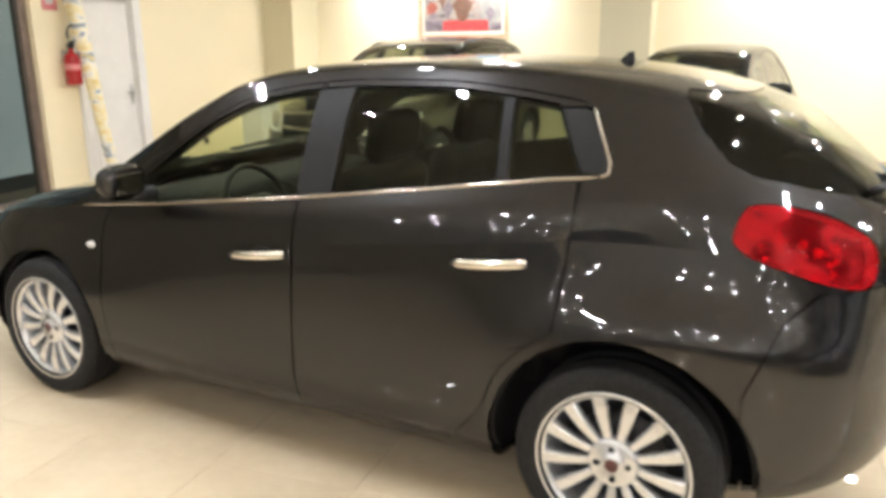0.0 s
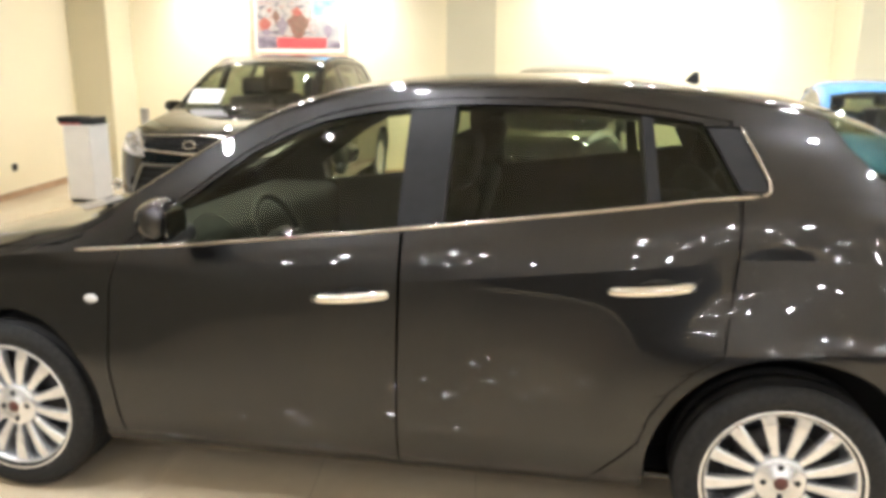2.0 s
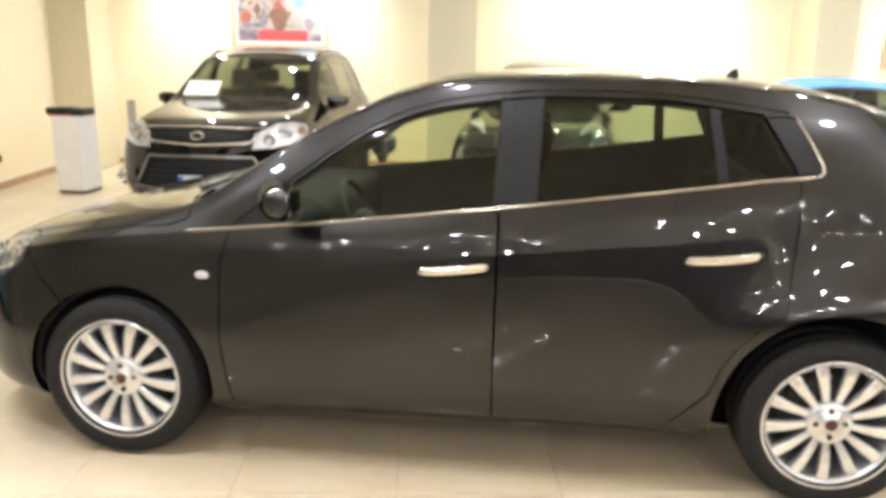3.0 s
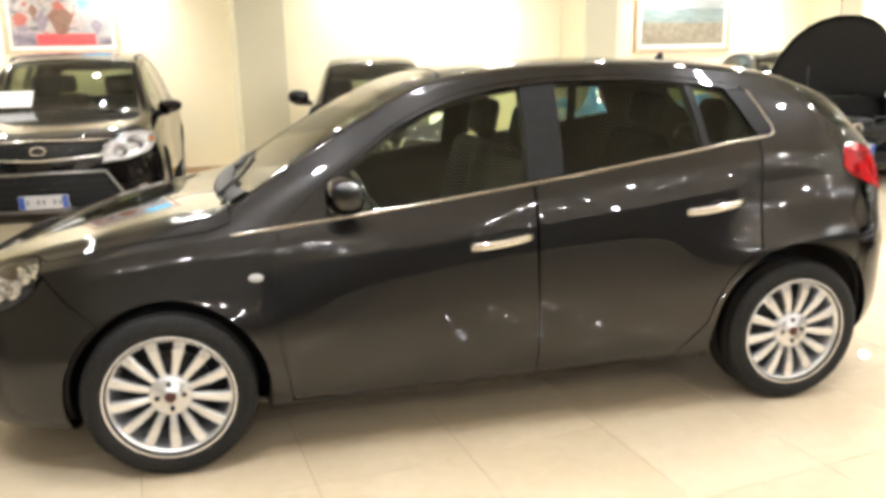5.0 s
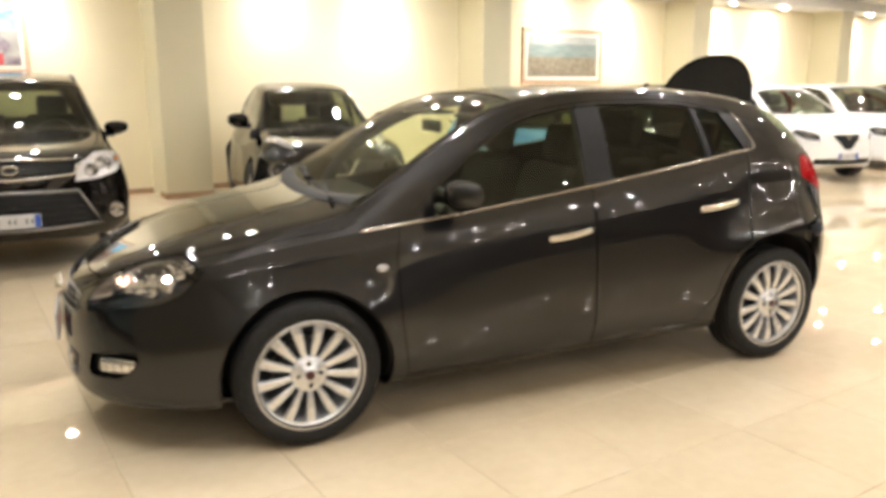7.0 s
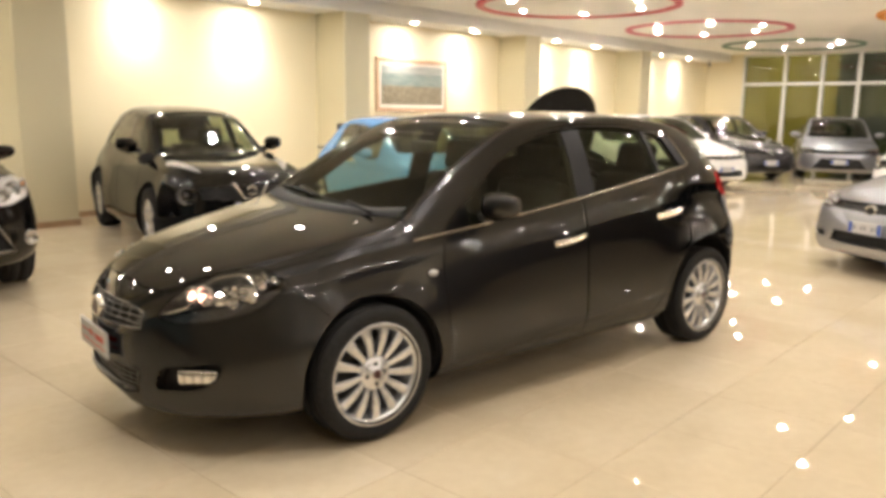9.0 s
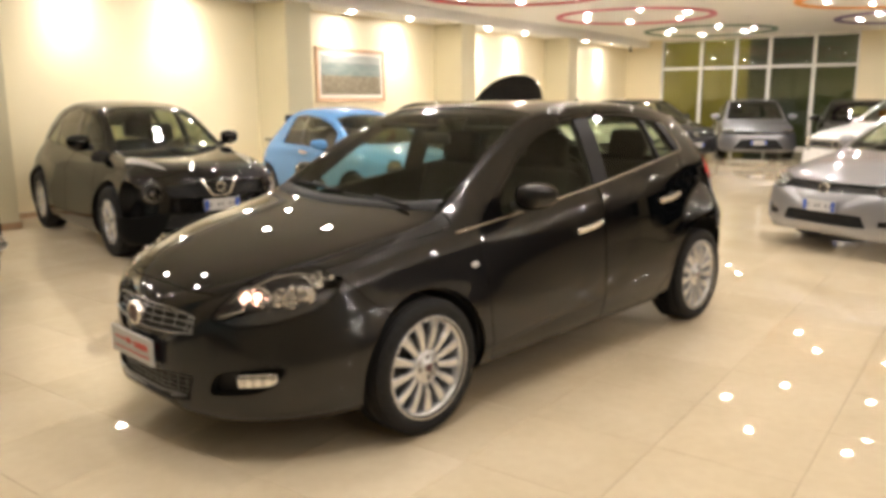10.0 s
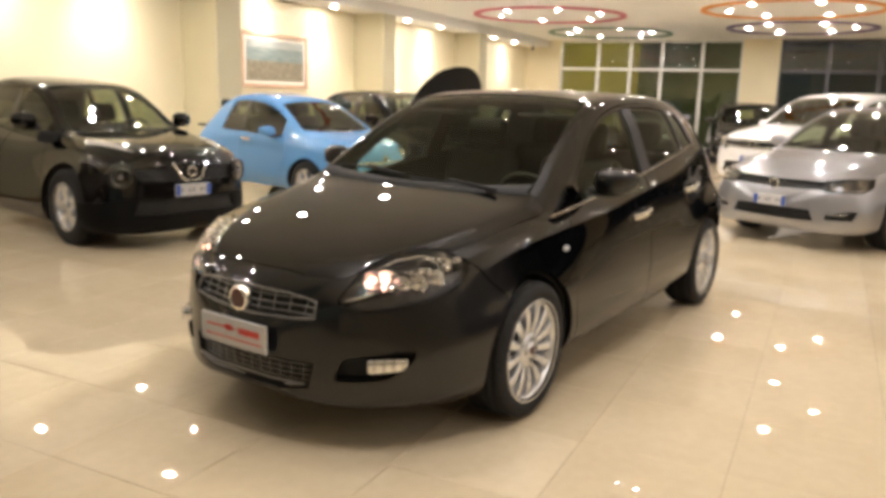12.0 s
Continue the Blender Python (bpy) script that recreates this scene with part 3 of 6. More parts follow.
                if d.length > 1e-6:
                    d.normalize()
                    k = max(0.5, max(d.dot(x) for x in ds))
                    mv = d * (gap / k)
                    if abs(P[i].y) < 1e-5:
                        mv.y = 0
                    P[i] = P[i] + mv
        if push:
            P = [p - n * push for p, n in zip(P, N)]
        verts, fs, ns = list(P), [], []
        for fc in faces:
            ids = [index[v] for v in fc.verts]
            fs.append(ids)
            ns.extend(N[i] for i in ids)
        if rim and depth:
            low = {}
            for a, b in edge_out:
                for i in (a, b):
                    if i not in low:
                        low[i] = len(verts)
                        verts.append(P[i] - N[i] * depth)
                q = [b, a, low[a], low[b]]
                fn = (verts[q[1]] - verts[q[0]]).cross(verts[q[2]] - verts[q[0]])
                fn = fn.normalized() if fn.length > 0 else Vector((0, 0, 1))
                fs.append(q)
                ns.extend([fn] * 4)
        if both or right:
            k, cnt = len(verts), len(fs)
            mv = [Vector((v.x, -v.y, v.z)) for v in verts]
            mf, mn, at = [], [], 0
            for f_ in fs:
                mf.append(list(reversed(f_)))
                mn.extend(Vector((n.x, -n.y, n.z)) for n in reversed(ns[at:at + len(f_)]))
                at += len(f_)
            if right:
                verts, fs, ns = mv, mf, mn
            else:
                verts = verts + mv
                fs = fs + [[i + k for i in f_] for f_ in mf]
                ns = ns + mn
        me = bpy.data.meshes.new(name)
        me.from_pydata([tuple(v) for v in verts], [], fs)
        me.polygons.foreach_set("use_smooth", [True] * len(me.polygons))
        me.normals_split_custom_set([tuple(n) for n in ns])
        return me

    def on(self, a, b, view, lift=0.0):
        """The point of the skin that lies at (a, b) of a view, and its normal."""
        ea, eb, out = view
        o = ea * a + eb * b + out * 5
        loc, n, _, _ = self.tree.ray_cast(o, -out)
        if loc is None:
            loc, n, _, _ = self.tree.find_nearest(ea * a + eb * b + out * 1.5)
        return loc + n * lift, n


def strip(shell, pts, view, width, lift, name, steps=6):
    """A thin raised moulding that follows the skin along a line."""
    bm = bmesh.new()
    line = []
    for p, q in zip(pts, pts[1:]):
        for k in range(steps):
            t = k / steps
            line.append((p[0] + (q[0] - p[0]) * t, p[1] + (q[1] - p[1]) * t))
    line.append(pts[-1])
    rows = []
    for i, (a, b) in enumerate(line):
        a0, b0 = line[max(i - 1, 0)]
        a1, b1 = line[min(i + 1, len(line) - 1)]
        d = Vector((a1 - a0, b1 - b0)).normalized()
        w = width * (0.25 if i in (0, len(line) - 1) else 1.0)
        row = []
        for off, up in ((-0.5, -0.004), (-0.42, 0.8 * lift), (0, lift), (0.42, 0.8 * lift), (0.5, -0.004)):
            p, _ = shell.on(a - d.y * off * w, b + d.x * off * w, view, up)
            row.append(bm.verts.new(p))
        rows.append(row)
    for r0, r1 in zip(rows, rows[1:]):
        for j in range(4):
            bm.faces.new((r0[j], r0[j + 1], r1[j + 1], r1[j]))
    bmesh.ops.recalc_face_normals(bm, faces=bm.faces)
    if sum((f.normal.dot(view[2]) for f in bm.faces)) < 0:
        bmesh.ops.reverse_faces(bm, faces=bm.faces)
    return bm


def mirrored(bm):
    c = bm.copy()
    for v in c.verts:
        v.co.y = -v.co.y
    bmesh.ops.reverse_faces(c, faces=c.faces)
    return c


# ---- wheels ----
WHEEL_CACHE = {}


def wheel_meshes(R, rim, width, spokes, style):
    key = (R, rim, width, spokes, style)
    if key in WHEEL_CACHE:
        return WHEEL_CACHE[key]
    w = width / 2

    def mesh(bm, name, mat, smooth=True):
        me = bpy.data.meshes.new(name)
        bm.to_mesh(me)
        bm.free()
        if smooth:
            me.shade_smooth()
        me.materials.append(mat)
        return me
    # outer face looks along -y
    tyre = lathe([(rim - 0.012, -w + 0.012), (rim + 0.004, -w + 0.006), (rim + 0.018, -w - 0.001), (rim + 0.5 * (R - rim), -w - 0.006), (R - 0.022, -w + 0.004), (R - 0.008, -w + 0.014),
                  (R - 0.001, -w + 0.032), (R - 0.007, -w + 0.036), (R - 0.007, -w + 0.042), (R, -w + 0.046), (R, -0.012), (R - 0.007, -0.008), (R - 0.007, 0.008), (R, 0.012), (R, w - 0.046),
                  (R - 0.007, w - 0.042), (R - 0.007, w - 0.036), (R - 0.001, w - 0.032), (R - 0.02, w - 0.004), (rim, w)], 64)
    barrel = lathe([(rim - 0.004, -w + 0.002), (rim + 0.004, -w + 0.000), (rim + 0.006, -w + 0.006), (rim - 0.010, -w + 0.012), (rim - 0.018, -w + 0.016), (rim - 0.024, -w + 0.03), (rim - 0.04, -0.02), (rim - 0.04, w)], 64)
    spoke = bmesh.new()
    if style == "fine":
        r0, r1, a0, a1 = 0.070, rim - 0.008, 0.0115, 0.0225
    else:
        r0, r1, a0, a1 = 0.055, rim - 0.012, 0.026, 0.034
    prof = []
    for k in range(5):
        t = k / 4
        r = r0 + (r1 - r0) * t
        hw = a0 + (a1 - a0) * t
        y = -w + 0.030 - 0.012 * math.sin(math.pi * t * 0.9) - 0.004 * t
        prof.append([spoke.verts.new(c) for c in ((-hw, y + 0.028, r), (-hw, y + 0.004, r), (-hw * 0.7, y, r), (hw * 0.7, y, r), (hw, y + 0.004, r), (hw, y + 0.028, r))])
    for a, b in zip(prof, prof[1:]):
        for j in range(5):
            spoke.faces.new((a[j], a[j + 1], b[j + 1], b[j]))
        spoke.faces.new((a[5], a[0], b[0], b[5]))
    bmesh.ops.recalc_face_normals(spoke, faces=spoke.faces)
    hub = lathe([(0.0, -w + 0.012), (0.028, -w + 0.012), (0.031, -w + 0.015), (0.034, -w + 0.019), (0.068, -w + 0.020), (0.078, -w + 0.026), (0.080, -w + 0.06)], 40)
    cap = lathe([(0.0, -w + 0.008), (0.017, -w + 0.008), (0.021, -w + 0.0105), (0.021, -w + 0.014)], 28)
    bolt = lathe([(0.0, -w + 0.017), (0.009, -w + 0.017), (0.0095, -w + 0.022)], 10)
    disc = lathe([(0.05, 0.0), (0.14, 0.0), (0.14, 0.02), (0.05, 0.02)], 40)
    back = lathe([(0.0, 0.05), (rim - 0.045, 0.05), (rim - 0.04, 0.06)], 32)
    WHEEL_CACHE[key] = (mesh(barrel, "wheel", M_ALLOY), mesh(tyre, "tyre", M_RUBBER), mesh(spoke, "spoke", M_ALLOY, False), mesh(hub, "hub", M_ALLOY), mesh(cap, "hub_cap", M_EMBLEM),
                        mesh(bolt, "bolt", M_DARK), mesh(disc, "brake_disc", M_DISC), mesh(back, "wheel_backing", M_DARK))
    return WHEEL_CACHE[key]


def wheel(car, x, y, R, rim, width, spokes, style, spin=0.0, detail=True, steer=0.0):
    barrel, tyre, spoke, hub, cap, bolt, disc, back = wheel_meshes(R, rim, width, spokes, style)
    w = part("wheel", barrel, None, car, "silver multi-spoke alloy wheel")
    w.matrix_basis = pose(x, y, R, 0, 0, (0 if y < 0 else 180) + steer) @ pose(0, 0, 0, 0, spin, 0)
    part("tyre", tyre, None, w, "black low-profile rubber tyre")
    if style == "fine":
        pairs = [2 * math.pi * k / spokes for k in range(spokes)]
    elif style == "pair":
        pairs = [2 * math.pi * k / spokes + s for k in range(spokes) for s in (-0.17, 0.17)]
    else:
        pairs = [2 * math.pi * k / spokes for k in range(spokes)]
    for a in pairs:
        s = part("spoke", spoke, None, w)
        s.matrix_basis = Matrix.Rotation(a, 4, "Y")
    part("hub", hub, None, w)
    if detail:
        part("hub_cap", cap, None, w, "round red centre cap")
        for k in range(4):
            b = part("bolt", bolt, None, w)
            a = math.pi / 2 * k + 0.3
            b.location = (0.049 * math.cos(a), 0, 0.049 * math.sin(a))
        part("brake_disc", disc, None, w)
    part("wheel_backing", back, None, w)
    return w


def plate_on(car, shell, y, z, view, text_mat, label, w=0.52, h=0.11, blue=True, tilt=0.0, lift=0.012, print_bars=None):
    p, n = shell.on(max(abs(y), 0.002), z, view, 0)
    sgn = -1 if view[2].x < 0 else 1
    ob = part("number_plate", box((-0.006, -w / 2, -h / 2), (0.006, w / 2, h / 2), 0.004), M_PLATE, car, label)
    ob.matrix_basis = pose(p.x + sgn * lift, y, z, 0, tilt, 0)
    if blue:
        for s in (-1, 1):
            b = part("blue_band", box((-0.0075, s * (w / 2 - 0.024) - 0.02, -h / 2 + 0.006), (0.0075, s * (w / 2 - 0.024) + 0.02, h / 2 - 0.006)), M_PLATEBLUE, ob)
        for k in range(7):
            yy = (-0.15 + 0.05 * k) * min(1.0, w / 0.46)
            if k != 2 and k != 5:
                part("bar", box((-0.0072, yy - 0.011, -0.020), (0.0068, yy + 0.009, 0.021), 0.002), text_mat, ob)
    for (y0, y1, z0, z1, m) in print_bars or []:
        part("print_bar", box((-0.0072, y0, z0), (0.0072, y1, z1)), m, ob)
    return ob


def seat_meshes():
    base = box((-0.26, -0.25, 0.0), (0.26, 0.25, 0.16), 0.06, seg=3)
    back = box((-0.07, -0.265, 0.0), (0.08, 0.265, 0.62), 0.06, seg=3)
    head = box((-0.05, -0.145, 0.0), (0.05, 0.145, 0.20), 0.045, seg=3)
    out = []
    for bm, nm in ((base, "seat_cushion"), (back, "seat_back"), (head, "headrest")):
        me = bpy.data.meshes.new(nm)
        bm.to_mesh(me)
        bm.free()
        me.shade_smooth()
        me.materials.append(M_CABIN)
        out.append(me)
    return out


ME_SEAT = seat_meshes()


def add_cabin(car, s):
    zf = s["low"][len(s["low"]) // 2][1] + 0.10
    xs = s["cabin"]                    # front seat, rear seat, dashboard
    hw = s["wide"][len(s["wide"]) // 2][1]
    for x, ys in ((xs[0], (-0.36, 0.36)), (xs[1], (-0.36, 0.36))):
        for y in ys:
            c = part("seat_cushion", ME_SEAT[0], None, car, "dark fabric car seat")
            c.matrix_basis = pose(x, y, zf + 0.10)
            b = part("seat_back", ME_SEAT[1], None, car)
            b.matrix_basis = pose(x + 0.26, y, zf + 0.20, 0, 16, 0)
            h = part("headrest", ME_SEAT[2], None, car)
            h.matrix_basis = pose(x + 0.445, y, zf + 0.81, 0, 12, 0)
    part("rear_bench_middle", box((xs[1] + 0.22, -0.12, zf + 0.18), (xs[1] + 0.42, 0.12, zf + 0.76), 0.05, seg=2), M_CABIN, car, "dark fabric rear bench", smooth=True)
    part("parcel_shelf", box((xs[1] + 0.46, -hw + 0.16, zf + 0.62), (xs[1] + 0.92, hw - 0.16, zf + 0.65), 0.012), M_CABIN, car, "dark parcel shelf behind the rear seats")
    zd = s["dash"]
    part("dashboard", box((xs[2] - 0.28, -hw + 0.10, zd - 0.34), (xs[2] + 0.12, hw - 0.10, zd), 0.06, seg=3), M_CABIN, car, "dark plastic dashboard", smooth=True)
    ring = [(0.17 * 0.0, 0.185 * math.cos(2 * math.pi * k / 28), 0.185 * math.sin(2 * math.pi * k / 28)) for k in range(28)]
    st = part("steering_wheel", tube(ring, 0.014, 8, closed=True), M_DARK, car, "black three-spoke steering wheel", smooth=True)
    st.matrix_basis = pose(xs[2] + 0.26, -0.36, zd - 0.07, 0, -24, 0)
    part("steering_hub", box((-0.03, -0.07, -0.06), (0.03, 0.07, 0.05), 0.02, seg=2), M_DARK, st)
    for a in (0, 180, 270):
        sp = part("steering_spoke", box((-0.008, 0.05, -0.018), (0.008, 0.185, 0.018), 0.005), M_DARK, st)
        sp.matrix_basis = pose(0, 0, 0, a, 0, 0)


def add_mirror(car, s, paint):
    x, y, z = s["mirror"]
    for side in (1, -1):
        bm = bmesh.new()
        bmesh.ops.create_uvsphere(bm, u_segments=28, v_segments=16, radius=1)
        big = s.get("mirror_size", 1.0)
        for v in bm.verts:
            q = v.co
            sq = lambda a: math.copysign(abs(a) ** 0.72, a)
            yy, zz = sq(q.y), sq(q.z)
            out = max(0, -yy * side)
            v.co = Vector((q.x * (0.070 if q.x < 0 else 0.05) + 0.03 * out, yy * 0.112, zz * (0.066 - 0.012 * out) * big + 0.01 * out))
            v.co += Vector((x, -side * (y + 0.09), z))
        mh = part("mirror_housing", bm, paint, car, "rounded door mirror in body colour", smooth=True)
        part("mirror_glass", box((x + 0.052, -side * (y + 0.09) - 0.062, z - 0.036), (x + 0.060, -side * (y + 0.09) + 0.062, z + 0.040), 0.003), M_MIRROR, mh)
        part("mirror_foot", tube([(x + 0.02, -side * (y - 0.05), z - 0.06), (x, -side * (y + 0.07), z - 0.05)], 0.03, 10), M_DARK, mh, smooth=True)


def sample(f, a, b, n, dz=0.0):
    return [(a + (b - a) * k / n, f(a + (b - a) * k / n) + dz) for k in range(n + 1)]


def make_car(s):
    """One parked car under an empty at its middle: panels, panes, lamps, wheels, cabin."""
    car = new(s["name"])
    tagged(car, s["label"], s.get("category", "car"), s.get("group", "cars parked in the showroom"))
    sh = Shell(s)
    f, paint, wb = sh.f, s["paint"], s["wb"]
    hero = s.get("hero", False)
    xa, R = wb / 2, s["R"]
    # outlines, most particular first
    for nm, view, poly, *low in s.get("cuts", []):
        sh.cut(nm, view, poly, *low)
    for sx in (-1, 1):
        sh.cut("arch", SIDE, disc_poly(sx * xa + s.get("arch_dx", 0.0) * sx, R - 0.004, s["arch"][0 if sx < 0 else 1], 48))
    w0, b0, b1, c0, c1, w1 = s["win"]
    up = s.get("head", 0.055)
    wtop = curve(s["wtop"]) if "wtop" in s else None
    ztop = lambda x: wtop(x) if wtop else f["rail"](x) - up
    zdoor = lambda x: ztop(x) + 0.022 if hero else max(ztop(x) + 0.028, f["rail"](x) - up + 0.012)
    zbot = lambda x: f["belt"](x) + 0.012

    def glass_poly(a, b, la=0.0, lb=0.0):
        """la, lb: how far the upper corner leans from the lower one."""
        bot = sample(zbot, a, b, 6)
        top = sample(ztop, a + la, b + lb, 8)
        return [p for p in bot] + [p for p in reversed(top) if p[1] > zbot(p[0]) + 0.004]
    front = [(x, z) for x, z in glass_poly(w0, b0, 0.0, 0.01)]
    sh.cut("window_front", SIDE, rounded(front, 0.02, 2) if not hero else front)
    if c0 > b1:
        sh.cut("window_rear", SIDE, glass_poly(b1, c0, 0.01, s.get("lean", (0, 0))[0]))
    if w1 > c1 + 0.05:
        sh.cut("window_quarter", SIDE, glass_poly(c1, w1, s.get("lean", (0, 0))[0], s.get("lean", (0, 0))[1]))
    # black pillar covers between the side windows
    for a, b, la, lb in ((b0, b1, 0.01, 0.01), (c0, c1, s.get("lean", (0, 0))[0], s.get("lean", (0, 0))[0])):
        if b > a:
            sh.cut("pillar_cover_" + ("b" if a == b0 else "c"), SIDE, glass_poly(a, b, la, lb))
    cw, cs, hc, hs = s["screen"]     # windscreen: cowl and header, at the middle and at the side
    side_in = s.get("pillar", 0.055)
    n = 8
    yside = lambda x: -(f["raily"](x) - side_in)
    ws = [(cw + (cs - cw) * (k / n) ** 2, yside(cs) * k / n) for k in range(n + 1)]
    ws += [(cs + (hs - cs) * k / n, yside(cs + (hs - cs) * k / n)) for k in range(1, n + 1)]
    ws += [(hs + (hc - hs) * (1 - (1 - k / n) ** 2), yside(hs) * (1 - k / n)) for k in range(1, n + 1)]
    ws += [(hc, 0.02), (cw, 0.02)]
    sh.cut("windscreen", TOP, ws)
    r0, r1 = s["rearglass"]          # heights of the rear window, seen from behind
    ry0, ry1 = s["rearglass_y"]
    if "rear_window" not in sh.names:
        sh.cut("rear_window", REAR_VIEW, [(-0.02, r0), (ry0 * 0.85, r0), (ry0, r0 + 0.05), (ry1, r1 - 0.04), (ry1 * 0.9, r1), (-0.02, r1)], 0.15)
    # bonnet
    hx0, hx1, hy0, hy1 = s["bonnet"]
    hood = [(hx0, 0.02), (hx0 + 0.008, -hy0 * 0.6), (hx0 + 0.05, -hy0)]
    if "bonnet_side" in s:
        hood += [(x, -y) for x, y in s["bonnet_side"]]
    else:
        hood += [(hx0 + 0.07 + (cs - 0.02 - hx0 - 0.07) * k / 5, -(hy0 + (hy1 - hy0) * math.sin(math.pi / 2 * k / 5))) for k in range(1, 6)]
    hood += [(cw + (cs - cw) * (k / n) ** 2 - 0.012, yside(cs) * k / n * 1.06) for k in range(n, 0, -1)] + [(cw - 0.012, 0.02)]
    sh.cut("bonnet", TOP, hood)
    # doors
    d0, d1, d2 = s["doors"]
    zs = s.get("sill", 0.27)
    dz = s.get("door_top", 0.03)
    if d0 is not None:
        fd = [(d0 + 0.03, zs), (d1, zs)] + [(d1, f["belt"](d1) + 0.0), (d1 + 0.005, zdoor(d1))]
        fd += [(x, z) for x, z in sample(zdoor, d1 - 0.02, max(w0 + 0.02, d0 + 0.2), 10)]
        fd += [(d0 + 0.02, f["belt"](d0) + 0.01), (d0 - 0.01, f["belt"](d0) - 0.12), (d0 - 0.005, 0.5)]
        sh.cut("door_front", SIDE, fd)
        if d2 is not None:
            ar = s["arch"][1]
            rd = [(d1, zs), (s["rear_door_foot"], zs)]
            rd += [(xa + (ar + 0.035) * math.cos(a), R + (ar + 0.035) * math.sin(a)) for a in [math.pi - q * 0.22 for q in range(1, s.get("arc_n", 4))]]
            rd += [(d2, f["belt"](d2) - 0.16), (d2 + 0.005, f["belt"](d2) - 0.005)]
            rd += [(x, z) for x, z in sample(zdoor, w1 - 0.02, d1 + 0.02, 10)] + [(d1 + 0.005, f["belt"](d1))]
            sh.cut("door_rear", SIDE, rd)
    for nm, poly in s.get("bumpers", []):
        sh.cut(nm, SIDE, poly, -2)
    # panels
    part("body", sh.piece("body", [""], both=True), paint, car)
    for nm, _ in s.get("bumpers", []):
        part(nm, sh.piece(nm, [nm], both=True), paint, car)
    bon = part("bonnet", sh.piece("bonnet", ["bonnet"], both=True), paint, car)
    lift = s.get("open_bonnet", 0)
    if lift:
        hz = f["top"](cw)
        bon["label"] = "raised black bonnet with dark underside"
        part("bonnet_lining", sh.piece("bonnet_lining", ["bonnet"], both=True, push=0.03, rim=False, gap=0.03), M_CABIN, bon)
        bon.matrix_basis = pose(cw, 0, hz) @ pose(0, 0, 0, 0, lift, 0) @ pose(-cw, 0, -hz)
        part("engine_bay", box((hx0 + 0.05, -0.60, 0.35), (cw + 0.05, 0.60, 0.60), 0.02), M_DARK, car, "dark engine bay under the raised bonnet")
        part("engine_cover", box((hx0 + 0.30, -0.32, 0.60), (hx0 + 0.75, 0.30, 0.72), 0.03, seg=2), M_DARK, car)
        part("battery", box((hx0 + 0.40, -0.55, 0.58), (hx0 + 0.66, -0.36, 0.74), 0.01), M_BUCKET, car)
        part("bonnet_prop", tube([(hx0 + 0.10, 0.50, 0.70), (hx0 + 0.42, 0.42, 1.30)], 0.006), M_DISC, car)
    glass, rear_glass = s.get("glass", (M_GLASS, M_TINT) if hero else (M_SHADE, M_SHADE))
    doors = {}
    for right in (False, True):
        for nm in ("door_front", "door_rear"):
            me = sh.piece(nm, [nm], right=right)
            if me:
                doors[nm, right] = part("front_door" if nm == "door_front" else "rear_door", me, paint, car)
        for nm, g, at in (("window_front", glass, "door_front"), ("window_rear", rear_glass, "door_rear"), ("window_quarter", rear_glass, None)):
            me = sh.piece("side_window", [nm], right=right, push=0.006, depth=0.004, gap=0.0)
            if me:
                part("side_window", me, g, doors.get((at, right), car), "thin side window glass")
        for nm in ("pillar_cover_b", "pillar_cover_c", "quarter_trim"):
            me = sh.piece("pillar_cover", [nm], right=right, push=0.003)
            if not me:
                continue
            part("pillar_cover", me, M_GLOSSBLACK if not hero else PAINT_PILLAR, car, "dark pillar cover between the side windows")
        for nm, label, mat in (("headlight", "clear headlight glass over chrome reflectors", M_LAMPGLASS), ("tail_light", "red tail light lens", M_TAIL), ("fog_recess", "", M_DARK)):
            me = sh.piece(nm, [nm], right=right, gap=0.0015, push=0.05 if nm == "fog_recess" else 0.0, rim=nm != "fog_recess")
            if me:
                lamp = part(nm, me, mat, car, label)
                if nm == "tail_light":
                    part("lamp_bucket", sh.piece("lamp_bucket", [nm], right=right, push=0.045, depth=-0.04), M_TAILINNER, lamp)
                    part("lamp_back", sh.piece("lamp_back", [nm], right=right, push=0.085, depth=-0.05, gap=-0.006), M_CABIN, lamp)
                if nm == "headlight":
                    part("lamp_bucket", sh.piece("lamp_bucket", [nm], right=right, push=0.05, depth=-0.05), s.get("bucket", M_BUCKET), lamp)
    for nm, mat, label in (("grille", M_DARK, "dark radiator grille"), ("intake", M_DARK, "dark lower air intake"), ("lower_lip", M_LIP, "black plastic bumper lip")):
        if nm in sh.names:
            part(nm, sh.piece(nm, [nm], both=True, push=0.03 if nm != "lower_lip" else 0.0, rim=True, depth=-0.03 if nm != "lower_lip" else 0.01, gap=0.001), mat, car, label)
    part("windscreen", sh.piece("windscreen", ["windscreen"], both=True, push=0.004, depth=0.004, gap=0.0), glass, car, "curved clear windscreen")
    me = sh.piece("rear_window", ["rear_window"], both=True, push=0.003, depth=0.004, gap=0.0)
    if me:
        part("rear_window", me, rear_glass, car, "dark rear window")
    # dark lining behind the panels, and the wheel wells
    solid = ["", "front_bumper", "rear_bumper", "door_front", "door_rear", "pillar_cover_b", "pillar_cover_c", "quarter_trim", "tail_light"]
    part("cabin_lining", sh.piece("cabin_lining", solid, both=True, push=0.035, rim=False, gap=-0.004), M_CABIN, car)
